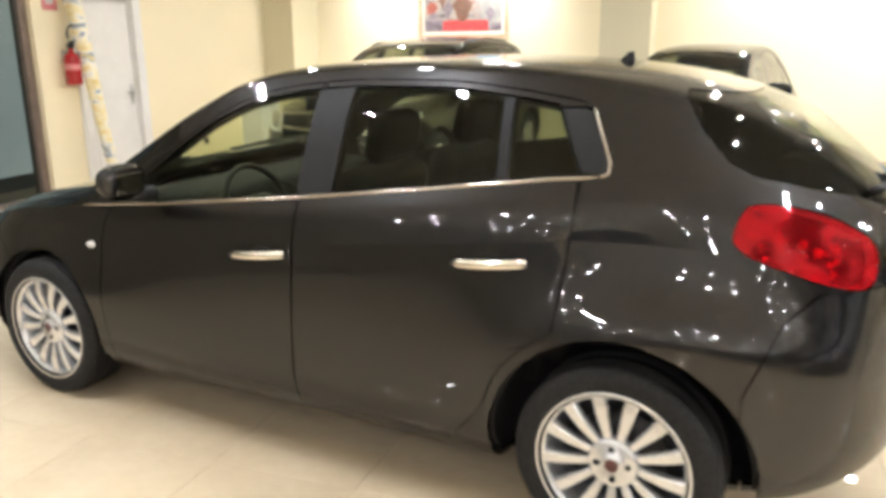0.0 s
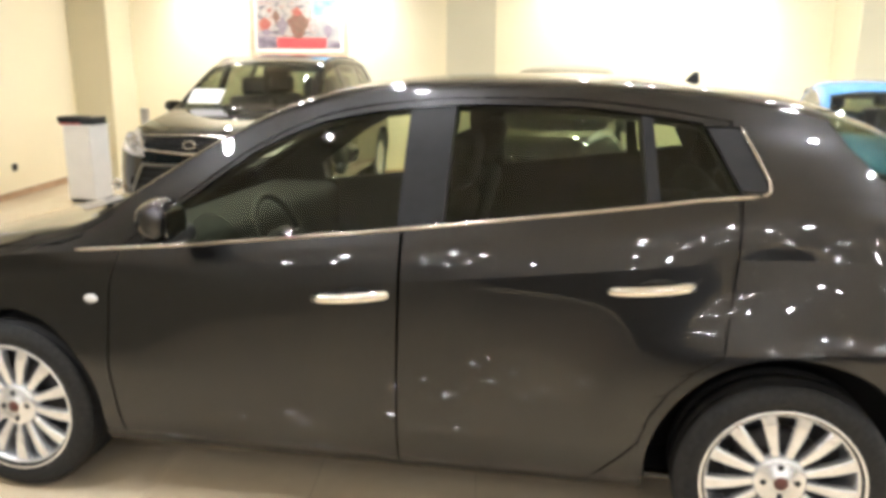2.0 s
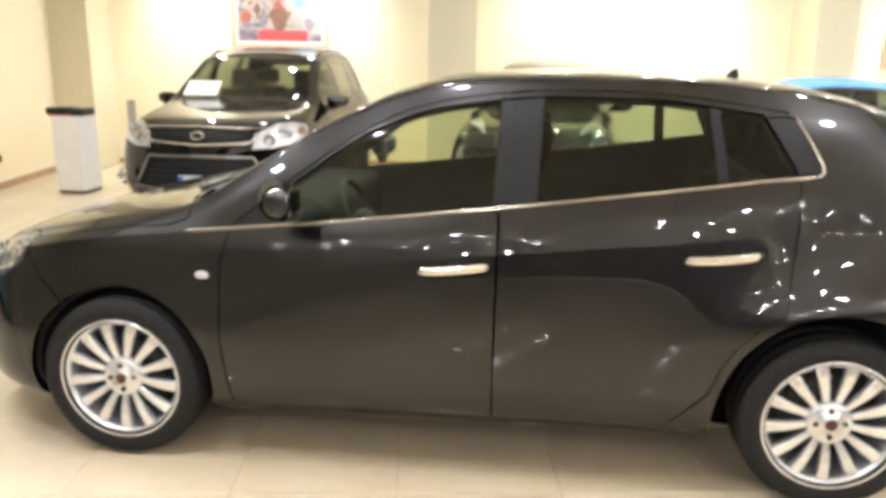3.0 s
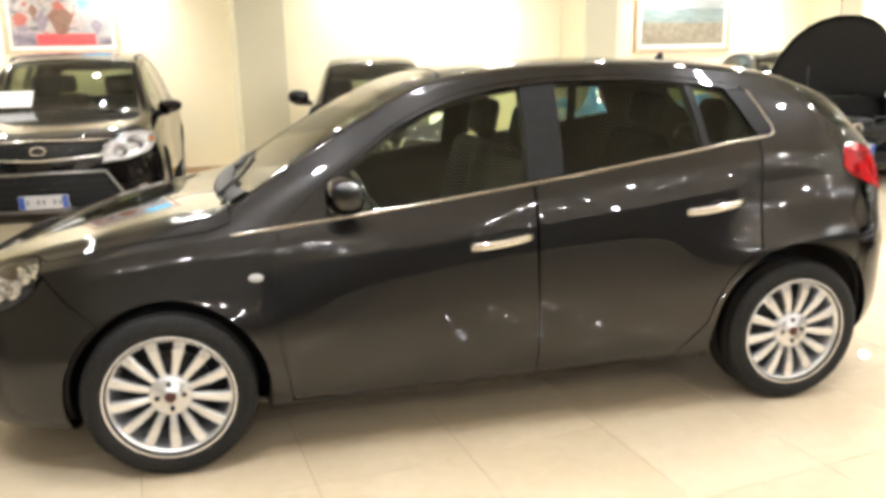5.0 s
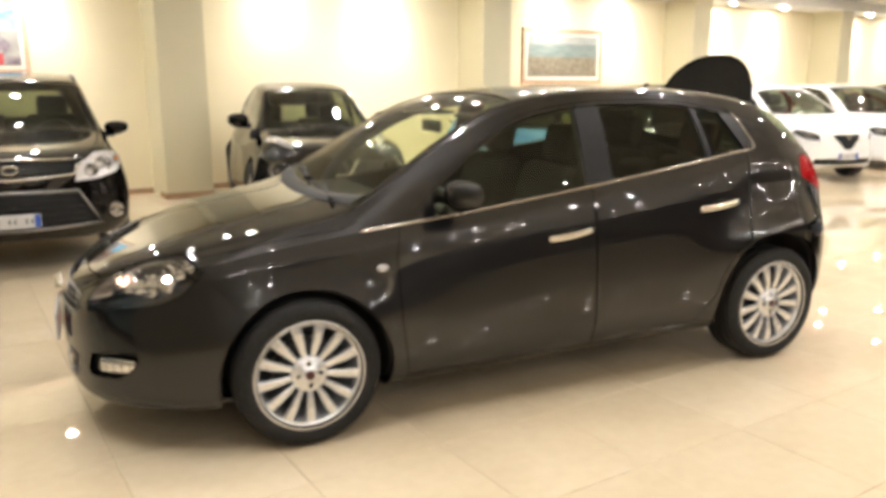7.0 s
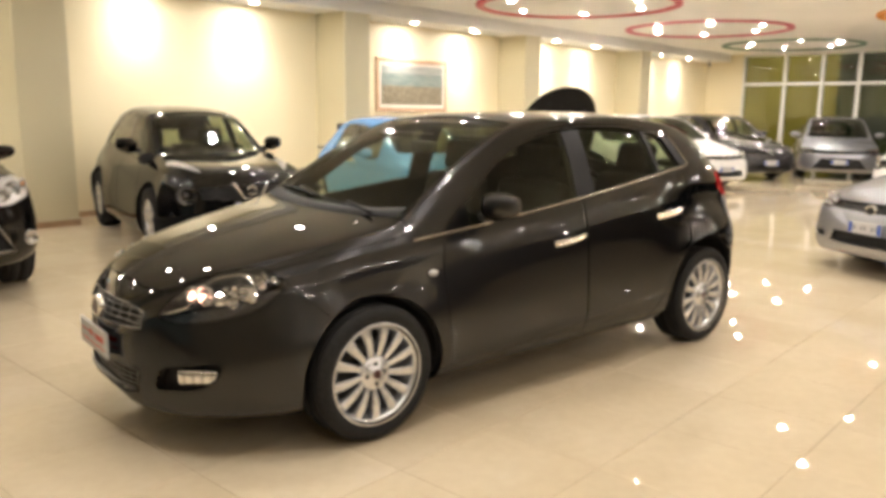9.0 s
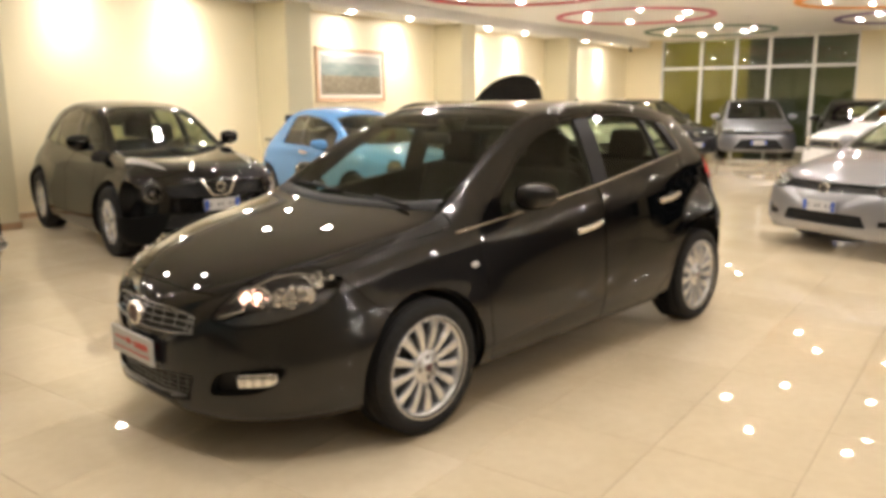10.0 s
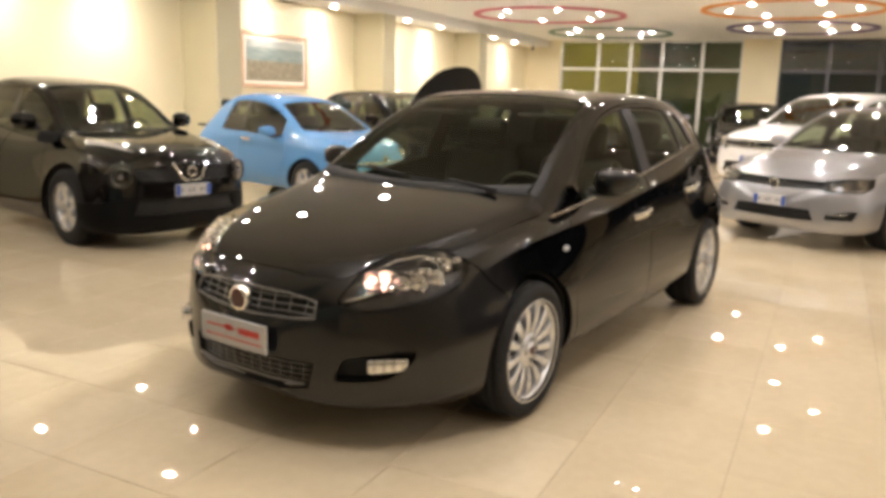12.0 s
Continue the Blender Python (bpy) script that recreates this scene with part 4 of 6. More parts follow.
    for sx in (-1, 1):
        for sy in (-1, 1):
            ar = s["arch"][0 if sx < 0 else 1] + 0.012
            cx = sx * xa + s.get("arch_dx", 0.0) * sx
            prof = [(ar, -0.30), (ar, 0.0)]
            bm = bmesh.new()
            rows = []
            for k in range(29):
                a = -0.22 + (math.pi + 0.44) * k / 28
                wx, wz = cx + ar * math.cos(a), R + ar * math.sin(a)
                skin = abs(sh.on(wx, max(wz, f["low"](wx) + 0.05), SIDE)[0].y) - 0.025
                edge = min(s["wide"][len(s["wide"]) // 2][1] - 0.045, skin)
                rows.append([bm.verts.new((wx, sy * yy, wz)) for yy in (s["wide"][len(s["wide"]) // 2][1] - 0.34, edge)])
            cen = bm.verts.new((cx, sy * (s["wide"][len(s["wide"]) // 2][1] - 0.34), R))
            for r_, q_ in zip(rows, rows[1:]):
                bm.faces.new((r_[0], r_[1], q_[1], q_[0]))
                bm.faces.new((r_[0], q_[0], cen))
            part("wheel_well", bm, M_DARK, car, smooth=True)
    # wheels
    yw = s["track"]
    for sx in (-1, 1):
        for sy in (-1, 1):
            st = s.get("steer", 0.0) if sx < 0 else 0.0
            wheel(car, sx * xa, sy * yw, R, s["rim"], s.get("tyre_w", 0.215), *s.get("spokes", (5, "broad")), spin=s.get("spin", 10) + (17 * sx if not hero else 0), detail=hero, steer=st)
    add_cabin(car, s)
    add_mirror(car, s, s.get("mirror_paint", paint))
    return car, sh


# ---- fittings of a car ----
def lamp_unit(car, x, y, z, r, lit=None, yaw=0.0, inner=None):
    """A round reflector bowl with a bulb, facing forwards."""
    for side in (1, -1):
        bowl = part("lamp_reflector", lathe([(0.006, 0.03), (r * 0.5, 0.024), (r * 0.85, 0.004), (r, -0.015), (r * 1.08, -0.016), (r * 1.1, 0.0)], 28, "X"), inner or M_REFLECT, car, "chrome lamp reflector", smooth=True)
        bowl.matrix_basis = pose(x, side * y, z, 0, 0, -side * yaw)
        bm = bmesh.new()
        bmesh.ops.create_uvsphere(bm, u_segments=14, v_segments=8, radius=r * 0.42)
        part("bulb", bm, lit or M_LAMPGLASS, bowl, smooth=True)


def lamp_at(car, shell, a, z, r, deg=45, mat=None, lit=None, inset=0.03):
    """A lamp bowl just behind the lens, where it lies in a corner view."""
    o, n = shell.on(a, z, corner_view(deg))
    yaw = math.degrees(math.atan2(-n.y, -n.x))
    lamp_unit(car, o.x - n.x * inset, abs(o.y) - abs(n.y) * inset, z, r, lit, min(yaw, 60) * 0.7, mat)


def grille_bars(car, shell, ys, zs, z0, z1, mat, rows=3, posts=8, depth=0.012, thick=0.006):
    """Level slats and posts of a grille that follow the nose's curve."""
    for k in range(rows):
        z = z0 + (z1 - z0) * (k + 0.5) / rows
        pts = []
        for q in range(13):
            y = -ys + 2 * ys * q / 12
            p, _ = shell.on(abs(y), z, FRONT_VIEW)
            pts.append((p.x + depth, y, z))
        part("grille_slat", tube(pts, thick, 6), mat, car, smooth=True)
    for k in range(posts):
        y = -ys + 2 * ys * (k + 0.5) / posts
        p0, _ = shell.on(abs(y), z0 + 0.004, FRONT_VIEW)
        p1, _ = shell.on(abs(y), z1 - 0.004, FRONT_VIEW)
        part("grille_post", tube([(p0.x + depth, y, z0 + 0.004), (p1.x + depth, y, z1 - 0.004)], thick * 0.8, 6), mat, car, smooth=True)


def front_line(car, shell, outline, mat, name, radius=0.008, lift=0.003, closed=True, label=""):
    """A bright bead round an opening in the nose, both halves; outline in (y, z) with y from 0 outwards and back to 0."""
    full = [(y, z) for y, z in outline] + [(-y, z) for y, z in reversed(outline) if y > 0.001]
    pts = []
    for (y, z), (y2, z2) in zip(full, full[1:] + (full[:1] if closed else [])):
        for k in range(4):
            yy, zz = y + (y2 - y) * k / 4, z + (z2 - z) * k / 4
            p, _ = shell.on(abs(yy), zz, FRONT_VIEW)
            pts.append((p.x - lift, yy, zz))
    return part(name, tube(pts, radius, 8, closed=closed), mat, car, label, smooth=True)


def nose_badge(car, shell, z, r, mat=None, inner=None, lift=0.008):
    p, n = shell.on(0.0005, z, FRONT_VIEW)
    b = part("badge", lathe([(0.0, -0.012), (r * 0.78, -0.012), (r * 0.84, -0.017), (r, -0.016), (r * 1.04, -0.006), (r * 1.04, 0.012)], 32, "X"), mat or M_CHROME, car, "round chrome nose badge", smooth=True)
    b.matrix_basis = pose(p.x - lift, 0, z, 0, 0, 0)
    if inner:
        part("badge_field", lathe([(0.0, -0.0135), (r * 0.76, -0.0135), (r * 0.77, -0.010)], 28, "X"), inner, b)
    return b


def door_handle(car, shell, x, z, tilt, mat, length=0.25):
    for side in (1, -1):
        p, n = shell.on(x, z, SIDE)
        pts = []
        for k in range(9):
            t = -1 + 2 * k / 8
            pts.append((t * length / 2, -0.030 + 0.022 * t * t, 0.0))
        h = part("door_handle", tube(pts, 0.0145, 10), mat, car, "chrome pull door handle", smooth=True)
        for v in h.data.vertices:
            v.co.z *= 1.15
        m = pose(x, p.y, z, 0, -tilt, 0)
        if side < 0:
            for v in h.data.vertices:
                v.co.y = -v.co.y
            h.data.flip_normals()
            m = pose(x, -p.y, z, 0, -tilt, 0)
        h.matrix_basis = m
        cup = part("handle_cup", lathe([(0.0, 0.004), (0.045, 0.003), (0.06, -0.0015)], 20), M_DARK, h)
        cup.matrix_basis = pose(0.02, 0.0, -0.004) @ Matrix.Diagonal((1, 1, 0.55, 1))


def wipers(car, shell, cw, hs):
    for y0, y1 in ((-0.50, 0.06), (0.10, 0.62)):
        pts = []
        for k in range(8):
            y = y0 + (y1 - y0) * k / 7
            x = cw + 0.05 + 0.05 * k / 7 + (0.06 if y0 > 0 else 0.0)
            p, _ = shell.on(x, -abs(y), TOP)
            pts.append((p.x, y, p.z + 0.007))
        part("wiper", tube(pts, 0.006, 6), M_DARK, car, "black wiper blade", smooth=True)


def cowl(car, shell, cw, cs, half=0.66, n=28):
    """The black tray at the windscreen's foot, with an arm to each wiper."""
    bm = bmesh.new()
    rows = []
    for i in range(n + 1):
        y = -half + 2 * half * i / n
        x0 = cw + (cs - cw) * (abs(y) / half) ** 2
        row = []
        for dx, up in ((-0.012, -0.002), (-0.002, 0.009), (0.030, 0.011), (0.058, 0.009), (0.068, -0.001)):
            p, nv = shell.on(x0 + dx, -max(abs(y), 0.001), TOP)
            row.append(bm.verts.new((p.x + nv.x * up, y, p.z + nv.z * up)))
        rows.append(row)
    for a, b in zip(rows, rows[1:]):
        for k in range(4):
            bm.faces.new((a[k], a[k + 1], b[k + 1], b[k]))
    bmesh.ops.recalc_face_normals(bm, faces=bm.faces)
    tray = part("cowl_panel", bm, M_DARK, car, "black plastic cowl at the windscreen's foot", smooth=True)
    for y0, y1 in ((-0.52, -0.20), (0.10, 0.38)):
        pts = []
        for k in range(6):
            y = y0 + (y1 - y0) * k / 5
            p, _ = shell.on(cw + 0.03 + 0.065 * k / 5 + (0.05 if y0 > 0 else 0.0), -abs(y), TOP)
            pts.append((p.x, y, p.z + 0.022 - 0.008 * k / 5))
        part("wiper_arm", tube(pts, 0.009, 8), M_DARK, tray, smooth=True)


# ---- the parked cars' shapes ----
PAINT_PILLAR = plain("satin_grey_pillar_film", (0.0165, 0.0165, 0.0175), 0.48, 0.0, 0.0, vary=0.1, spec=0.2)

BRAVO = dict(
    name="hatchback_car", label="graphite grey five-door hatchback with silver multi-spoke wheels", hero=True, haunch=0.085, paint=PAINT_GREY, wb=2.60, R=0.317, rim=0.234, tyre_w=0.225, track=0.775,
    nx=96, nj=96, spokes=(13, "fine"), spin=13.8, arch=(0.367, 0.403), sill=0.245, cabin=(-0.22, 0.72, -0.72), dash=0.93, mirror=(-0.630, 0.850, 1.04), mirror_size=1.08,
    wtop=[(-0.80, 0.95), (-0.70, 1.03), (-0.60, 1.10), (-0.50, 1.175), (-0.37, 1.258), (-0.26, 1.308), (-0.165, 1.342), (0.0, 1.375), (0.16, 1.393), (0.30, 1.402), (0.60, 1.402), (0.88, 1.378), (1.07, 1.350), (1.25, 1.318)],
    bonnet_side=[(-2.02, 0.44), (-1.97, 0.462), (-1.85, 0.51), (-1.76, 0.585), (-1.70, 0.685), (-1.556, 0.735), (-1.351, 0.757), (-1.12, 0.775), (-1.04, 0.765)],
    top=[(-2.235, 0.47), (-2.222, 0.585), (-2.18, 0.665), (-2.08, 0.735), (-1.90, 0.805), (-1.60, 0.885), (-1.30, 0.945), (-1.06, 0.992), (-0.85, 1.118), (-0.55, 1.298), (-0.28, 1.424), (-0.08, 1.470),
         (0.20, 1.492), (0.55, 1.498), (0.85, 1.488), (1.20, 1.455), (1.50, 1.388), (1.70, 1.302), (1.84, 1.195), (1.96, 1.085), (2.03, 1.01), (2.065, 0.90), (2.09, 0.75), (2.10, 0.60)],
    low=[(-2.235, 0.42), (-2.222, 0.28), (-2.18, 0.205), (-2.05, 0.18), (-1.6, 0.18), (0, 0.19), (1.6, 0.215), (1.9, 0.26), (2.04, 0.33), (2.085, 0.42), (2.10, 0.55)],
    belt=[(-2.235, 0.46), (-2.15, 0.60), (-2.0, 0.69), (-1.7, 0.795), (-1.4, 0.85), (-1.05, 0.888), (-0.6, 0.932), (-0.28, 0.970), (0.13, 1.020), (0.57, 1.078), (0.90, 1.122), (1.16, 1.155), (1.4, 1.160), (1.65, 1.13), (1.85, 1.07), (2.0, 0.98), (2.10, 0.58)],
    belty=[(-2.235, 0.80), (-1.9, 0.79), (-1.5, 0.80), (-1.0, 0.80), (0.0, 0.803), (0.7, 0.785), (1.1, 0.757), (1.35, 0.730), (1.6, 0.700), (2.1, 0.68)],
    rail=[(-2.235, 0.465), (-2.15, 0.635), (-2.0, 0.735), (-1.6, 0.85), (-1.3, 0.912), (-1.10, 0.955), (-0.94, 1.050), (-0.69, 1.205), (-0.49, 1.318), (-0.30, 1.398), (-0.10, 1.438), (0.3, 1.462), (0.7, 1.462), (1.0, 1.442), (1.3, 1.396), (1.55, 1.318), (1.7, 1.238), (1.85, 1.135), (2.0, 1.02), (2.10, 0.59)],
    raily=[(-2.235, 0.60), (-1.9, 0.62), (-1.4, 0.69), (-1.1, 0.715), (-0.7, 0.665), (-0.3, 0.615), (0.2, 0.590), (0.8, 0.578), (1.3, 0.565), (1.7, 0.57), (2.1, 0.60)],
    wide=[(-2.235, 0.885), (-1.3, 0.897), (-0.6, 0.891), (0, 0.889), (0.6, 0.891), (1.3, 0.899), (2.1, 0.87)],
    crease=0.815, nose=(-1.45, 0.786, 2.2), tail=(1.35, 0.752, 2.6),
    win=(-0.69, 0.10, 0.255, 0.865, 0.905, 1.125), lean=(-0.03, -0.105), head=0.052,
    screen=(-1.12, -1.03, -0.15, -0.20), pillar=0.045, rearglass=(1.06, 1.335), rearglass_y=(0.60, 0.47),
    bonnet=(-2.112, -1.1, 0.40, 0.70), doors=(-0.885, 0.12, 1.13), rear_door_foot=0.72, arc_n=6,
    bumpers=[("front_bumper", [(-3, -1), (-1.50, -1), (-1.50, 0.55), (-1.535, 0.622), (-1.615, 0.687), (-1.665, 0.745), (-1.73, 0.81), (-2.3, 0.95), (-3, 0.95)]),
             ("rear_bumper", [(3, -1), (1.64, -1), (1.64, 0.60), (1.72, 0.80), (1.80, 0.875), (3, 0.90)])],
    cuts=[("headlight", corner_view(45), rounded([(-1.20, 0.622), (-1.08, 0.598), (-0.97, 0.612), (-0.857, 0.632), (-0.76, 0.662), (-0.69, 0.71), (-0.645, 0.775), (-0.725, 0.808), (-0.83, 0.817), (-0.95, 0.801), (-1.07, 0.75), (-1.14, 0.693)], 0.03, 2)),
          ("tail_light", SIDE, rounded([(1.565, 1.010), (1.576, 1.066), (1.600, 1.110), (1.703, 1.104), (1.814, 1.070), (1.915, 1.002), (1.935, 0.929), (1.918, 0.867), (1.822, 0.893), (1.715, 0.934), (1.605, 0.975)], 0.04, 3)),
          ("rear_window", SIDE, [(1.376, 1.403), (1.402, 1.362), (1.450, 1.296), (1.534, 1.213), (1.60, 1.180), (1.695, 1.158), (1.85, 1.120), (1.96, 1.070), (2.20, 1.070), (2.20, 1.50), (1.62, 1.50), (1.56, 1.374)], -0.6),
          ("quarter_trim", SIDE, [(1.13, 1.172), (1.205, 1.168), (1.215, 1.195), (1.135, 1.345), (1.10, 1.352), (1.03, 1.350)]),
          ("grille", FRONT_VIEW, [(-0.02, 0.548), (0.22, 0.550), (0.355, 0.562), (0.345, 0.622), (0.22, 0.642), (-0.02, 0.650)]),
          ("intake", FRONT_VIEW, [(-0.02, 0.245), (0.20, 0.250), (0.33, 0.272), (0.355, 0.375), (-0.02, 0.375)]),
          ("fog_recess", corner_view(35), rounded([(-0.875, 0.312), (-0.72, 0.318), (-0.640, 0.336), (-0.56, 0.395), (-0.540, 0.438), (-0.58, 0.446), (-0.70, 0.428), (-0.84, 0.402)], 0.03, 3))])

SUV = dict(
    name="suv_car", hero=False, wb=2.69, R=0.355, rim=0.225, tyre_w=0.235, track=0.80, nx=56, nj=44, spokes=(5, "pair"), arch=(0.41, 0.41), sill=0.33, cabin=(-0.2, 0.75, -0.70), dash=1.12, mirror=(-0.62, 0.84, 1.12),
    top=[(-2.235, 0.60), (-2.225, 0.78), (-2.17, 0.93), (-2.0, 1.0), (-1.6, 1.065), (-1.25, 1.11), (-1.02, 1.14), (-0.6, 1.42), (-0.25, 1.60), (0.1, 1.665), (0.6, 1.695), (1.2, 1.675), (1.7, 1.61), (1.92, 1.47), (2.07, 1.2), (2.16, 0.95), (2.21, 0.72)],
    low=[(-2.235, 0.55), (-2.2, 0.38), (-2.1, 0.28), (0, 0.27), (1.9, 0.32), (2.1, 0.40), (2.21, 0.62)],
    belt=[(-2.235, 0.59), (-2.15, 0.80), (-1.9, 0.90), (-1.5, 0.965), (-1.0, 1.01), (0, 1.06), (0.9, 1.12), (1.5, 1.17), (1.9, 1.14), (2.1, 0.98), (2.21, 0.66)],
    belty=[(-2.235, 0.83), (-1.5, 0.83), (0, 0.83), (1.0, 0.81), (2.21, 0.76)],
    rail=[(-2.235, 0.595), (-2.15, 0.86), (-1.9, 0.965), (-1.5, 1.04), (-1.1, 1.10), (-0.95, 1.15), (-0.55, 1.40), (-0.25, 1.54), (0.1, 1.615), (0.6, 1.645), (1.2, 1.625), (1.65, 1.56), (1.9, 1.40), (2.1, 1.08), (2.21, 0.68)],
    raily=[(-2.235, 0.66), (-1.6, 0.72), (-1.05, 0.745), (-0.5, 0.66), (0, 0.625), (1.0, 0.605), (2.21, 0.62)],
    wide=[(-2.235, 0.91), (-1.3, 0.92), (0, 0.905), (1.3, 0.92), (2.21, 0.90)], crease=0.80, nose=(-1.70, 0.536, 2.4), tail=(1.6, 0.612, 3.0),
    win=(-0.72, 0.12, 0.24, 1.0, 1.06, 1.55), lean=(-0.04, -0.2), head=0.06, screen=(-1.10, -1.0, -0.22, -0.27), rearglass=(1.15, 1.50), rearglass_y=(0.62, 0.50),
    bonnet=(-2.10, -1.1, 0.60, 0.72), doors=(-0.86, 0.14, 1.1), rear_door_foot=0.70, arc_n=5)

MINI = dict(
    name="small_car", hero=False, wb=2.30, R=0.29, rim=0.19, tyre_w=0.185, track=0.70, nx=52, nj=42, spokes=(6, "broad"), arch=(0.335, 0.335), sill=0.26, cabin=(-0.2, 0.5, -0.62), dash=0.95, mirror=(-0.52, 0.80, 0.98),
    top=[(-1.85, 0.45), (-1.84, 0.62), (-1.79, 0.76), (-1.66, 0.85), (-1.3, 0.935), (-1.0, 0.985), (-0.7, 1.17), (-0.38, 1.365), (-0.1, 1.445), (0.3, 1.485), (0.62, 1.465), (0.90, 1.39), (1.12, 1.27), (1.32, 1.09), (1.48, 0.93), (1.60, 0.80), (1.67, 0.67), (1.69, 0.55)],
    low=[(-1.85, 0.42), (-1.80, 0.27), (-1.6, 0.20), (0, 0.20), (1.4, 0.24), (1.62, 0.33), (1.69, 0.50)],
    belt=[(-1.85, 0.44), (-1.75, 0.68), (-1.5, 0.78), (-1.0, 0.86), (-0.6, 0.89), (0, 0.92), (0.8, 0.945), (1.2, 0.925), (1.45, 0.82), (1.69, 0.53)],
    belty=[(-1.85, 0.72), (-1.2, 0.735), (0, 0.745), (1.0, 0.72), (1.69, 0.67)],
    rail=[(-1.85, 0.445), (-1.75, 0.73), (-1.5, 0.84), (-1.05, 0.93), (-0.95, 0.985), (-0.65, 1.16), (-0.38, 1.305), (-0.1, 1.39), (0.3, 1.43), (0.62, 1.405), (0.90, 1.315), (1.12, 1.18), (1.32, 1.02), (1.48, 0.88), (1.69, 0.54)],
    raily=[(-1.85, 0.58), (-1.2, 0.66), (-0.95, 0.66), (-0.4, 0.57), (0.2, 0.54), (0.9, 0.52), (1.69, 0.55)],
    wide=[(-1.85, 0.80), (-1.1, 0.815), (0, 0.80), (1.1, 0.815), (1.69, 0.79)], crease=0.76, nose=(-1.25, 0.602, 2.3), tail=(1.05, 0.642, 2.6),
    win=(-0.62, 0.20, 0.26, 0.26, 0.26, 0.74), lean=(0.0, -0.14), head=0.05, screen=(-1.02, -0.93, -0.34, -0.38), rearglass=(0.98, 1.28), rearglass_y=(0.50, 0.42),
    bonnet=(-1.72, -1.0, 0.50, 0.66), doors=(-0.72, 0.30, None), rear_door_foot=0.5)


def variant(base, sx=1.0, sy=1.0, sz=1.0, **over):
    """The same kind of car at other proportions."""
    s = dict(base)
    for k in ("top", "low", "belt", "rail"):
        s[k] = [(x * sx, z * sz) for x, z in base[k]]
    for k in ("belty", "raily", "wide"):
        s[k] = [(x * sx, y * sy) for x, y in base[k]]
    for k in ("nose", "tail"):
        s[k] = (base[k][0] * sx, base[k][1] * sx, base[k][2])
    s["win"] = tuple(x * sx for x in base["win"])
    s["screen"] = tuple(x * sx for x in base["screen"])
    s["bonnet"] = (base["bonnet"][0] * sx, base["bonnet"][1] * sx, base["bonnet"][2] * sy, base["bonnet"][3] * sy)
    s["doors"] = tuple(x * sx if x is not None else None for x in base["doors"])
    s["rear_door_foot"] = base["rear_door_foot"] * sx
    s["rearglass"] = tuple(z * sz for z in base["rearglass"])
    s["wb"], s["track"] = base["wb"] * sx, base["track"] * sy
    s["cabin"] = tuple(x * sx for x in base["cabin"])
    s["dash"] = base["dash"] * sz
    s["mirror"] = (base["mirror"][0] * sx, base["mirror"][1] * sy, base["mirror"][2] * sz)
    s["hero"] = False
    s["cuts"] = []
    s.pop("glass", None)
    s.pop("bumpers", None)
    s["nx"], s["nj"] = min(base["nx"], 56), min(base["nj"], 44)
    s.update(over)
    return s


def parked(s, u, v, turn):
    car, sh = make_car(s)
    car.matrix_basis = ROOM @ pose(u, v, 0, 0, 0, turn)
    return car, sh


# ---- the grey hatchback ----
bravo, bravo_shell = make_car(BRAVO)
bs = bravo_shell
belt_line = sample(bs.f["belt"], -1.045, 1.185, 14, 0.004)
for side in (1, -1):
    bm = strip(bs, belt_line, SIDE, 0.011, 0.005, "belt")
    part("belt_moulding", bm if side > 0 else mirrored(bm), M_BELT, bravo, "thin chrome moulding below the side windows", smooth=True)
    bm = strip(bs, [(1.19, 1.160), (1.214, 1.172), (1.212, 1.200), (1.165, 1.290), (1.132, 1.350)], SIDE, 0.010, 0.004, "quarter", 4)
    part("quarter_moulding", bm if side > 0 else mirrored(bm), M_BELT, bravo, "chrome moulding behind the rear side window", smooth=True)
    p, n_ = bs.on(-0.962, 0.738, SIDE)
    rep = lathe([(0.0, -0.009), (0.010, -0.008), (0.016, -0.004), (0.018, 0.003)], 20)
    bmesh.ops.transform(rep, matrix=Matrix.Diagonal((1.55, 1, 0.9, 1)), verts=rep.verts)
    r_ = part("side_repeater", rep, M_PLATE, bravo, "small white side indicator", smooth=True)
    r_.matrix_basis = pose(-0.962, p.y * side, 0.738, 0, 0, 0 if side > 0 else 180)
door_handle(bravo, bs, -0.03, 0.812, 6.5, M_CHROME)
door_handle(bravo, bs, 0.885, 0.890, 6.5, M_CHROME)
grille_bars(bravo, bs, 0.335, 0, 0.556, 0.640, M_SATIN, 3, 9, 0.014, 0.0042)
front_line(bravo, bs, [(0, 0.546), (0.22, 0.548), (0.355, 0.561), (0.347, 0.622), (0.22, 0.643), (0, 0.651)], M_SATIN, "grille_frame", 0.0045, 0.0, True, "satin metal frame of the upper grille")
nose_badge(bravo, bs, 0.600, 0.052, None, M_EMBLEM, 0.018)
grille_bars(bravo, bs, 0.325, 0, 0.285, 0.370, M_SATIN, 4, 12, 0.022, 0.0024)
front_line(bravo, bs, [(0, 0.266), (0.20, 0.270), (0.32, 0.288)], M_SATIN, "intake_strip", 0.005, 0.001, False, "chrome strip along the lower air intake")
dealer = plate_on(bravo, bs, 0.02, 0.452, FRONT_VIEW, M_RED, "white dealer plate with red print", 0.40, 0.122, False, 0, 0.022,
                  [(-0.020, 0.165, 0.012, 0.020, M_RED), (0.005, 0.045, 0.004, 0.030, M_RED), (-0.160, -0.035, 0.000, 0.027, M_RED), (-0.17, 0.17, -0.030, -0.024, M_RED)])
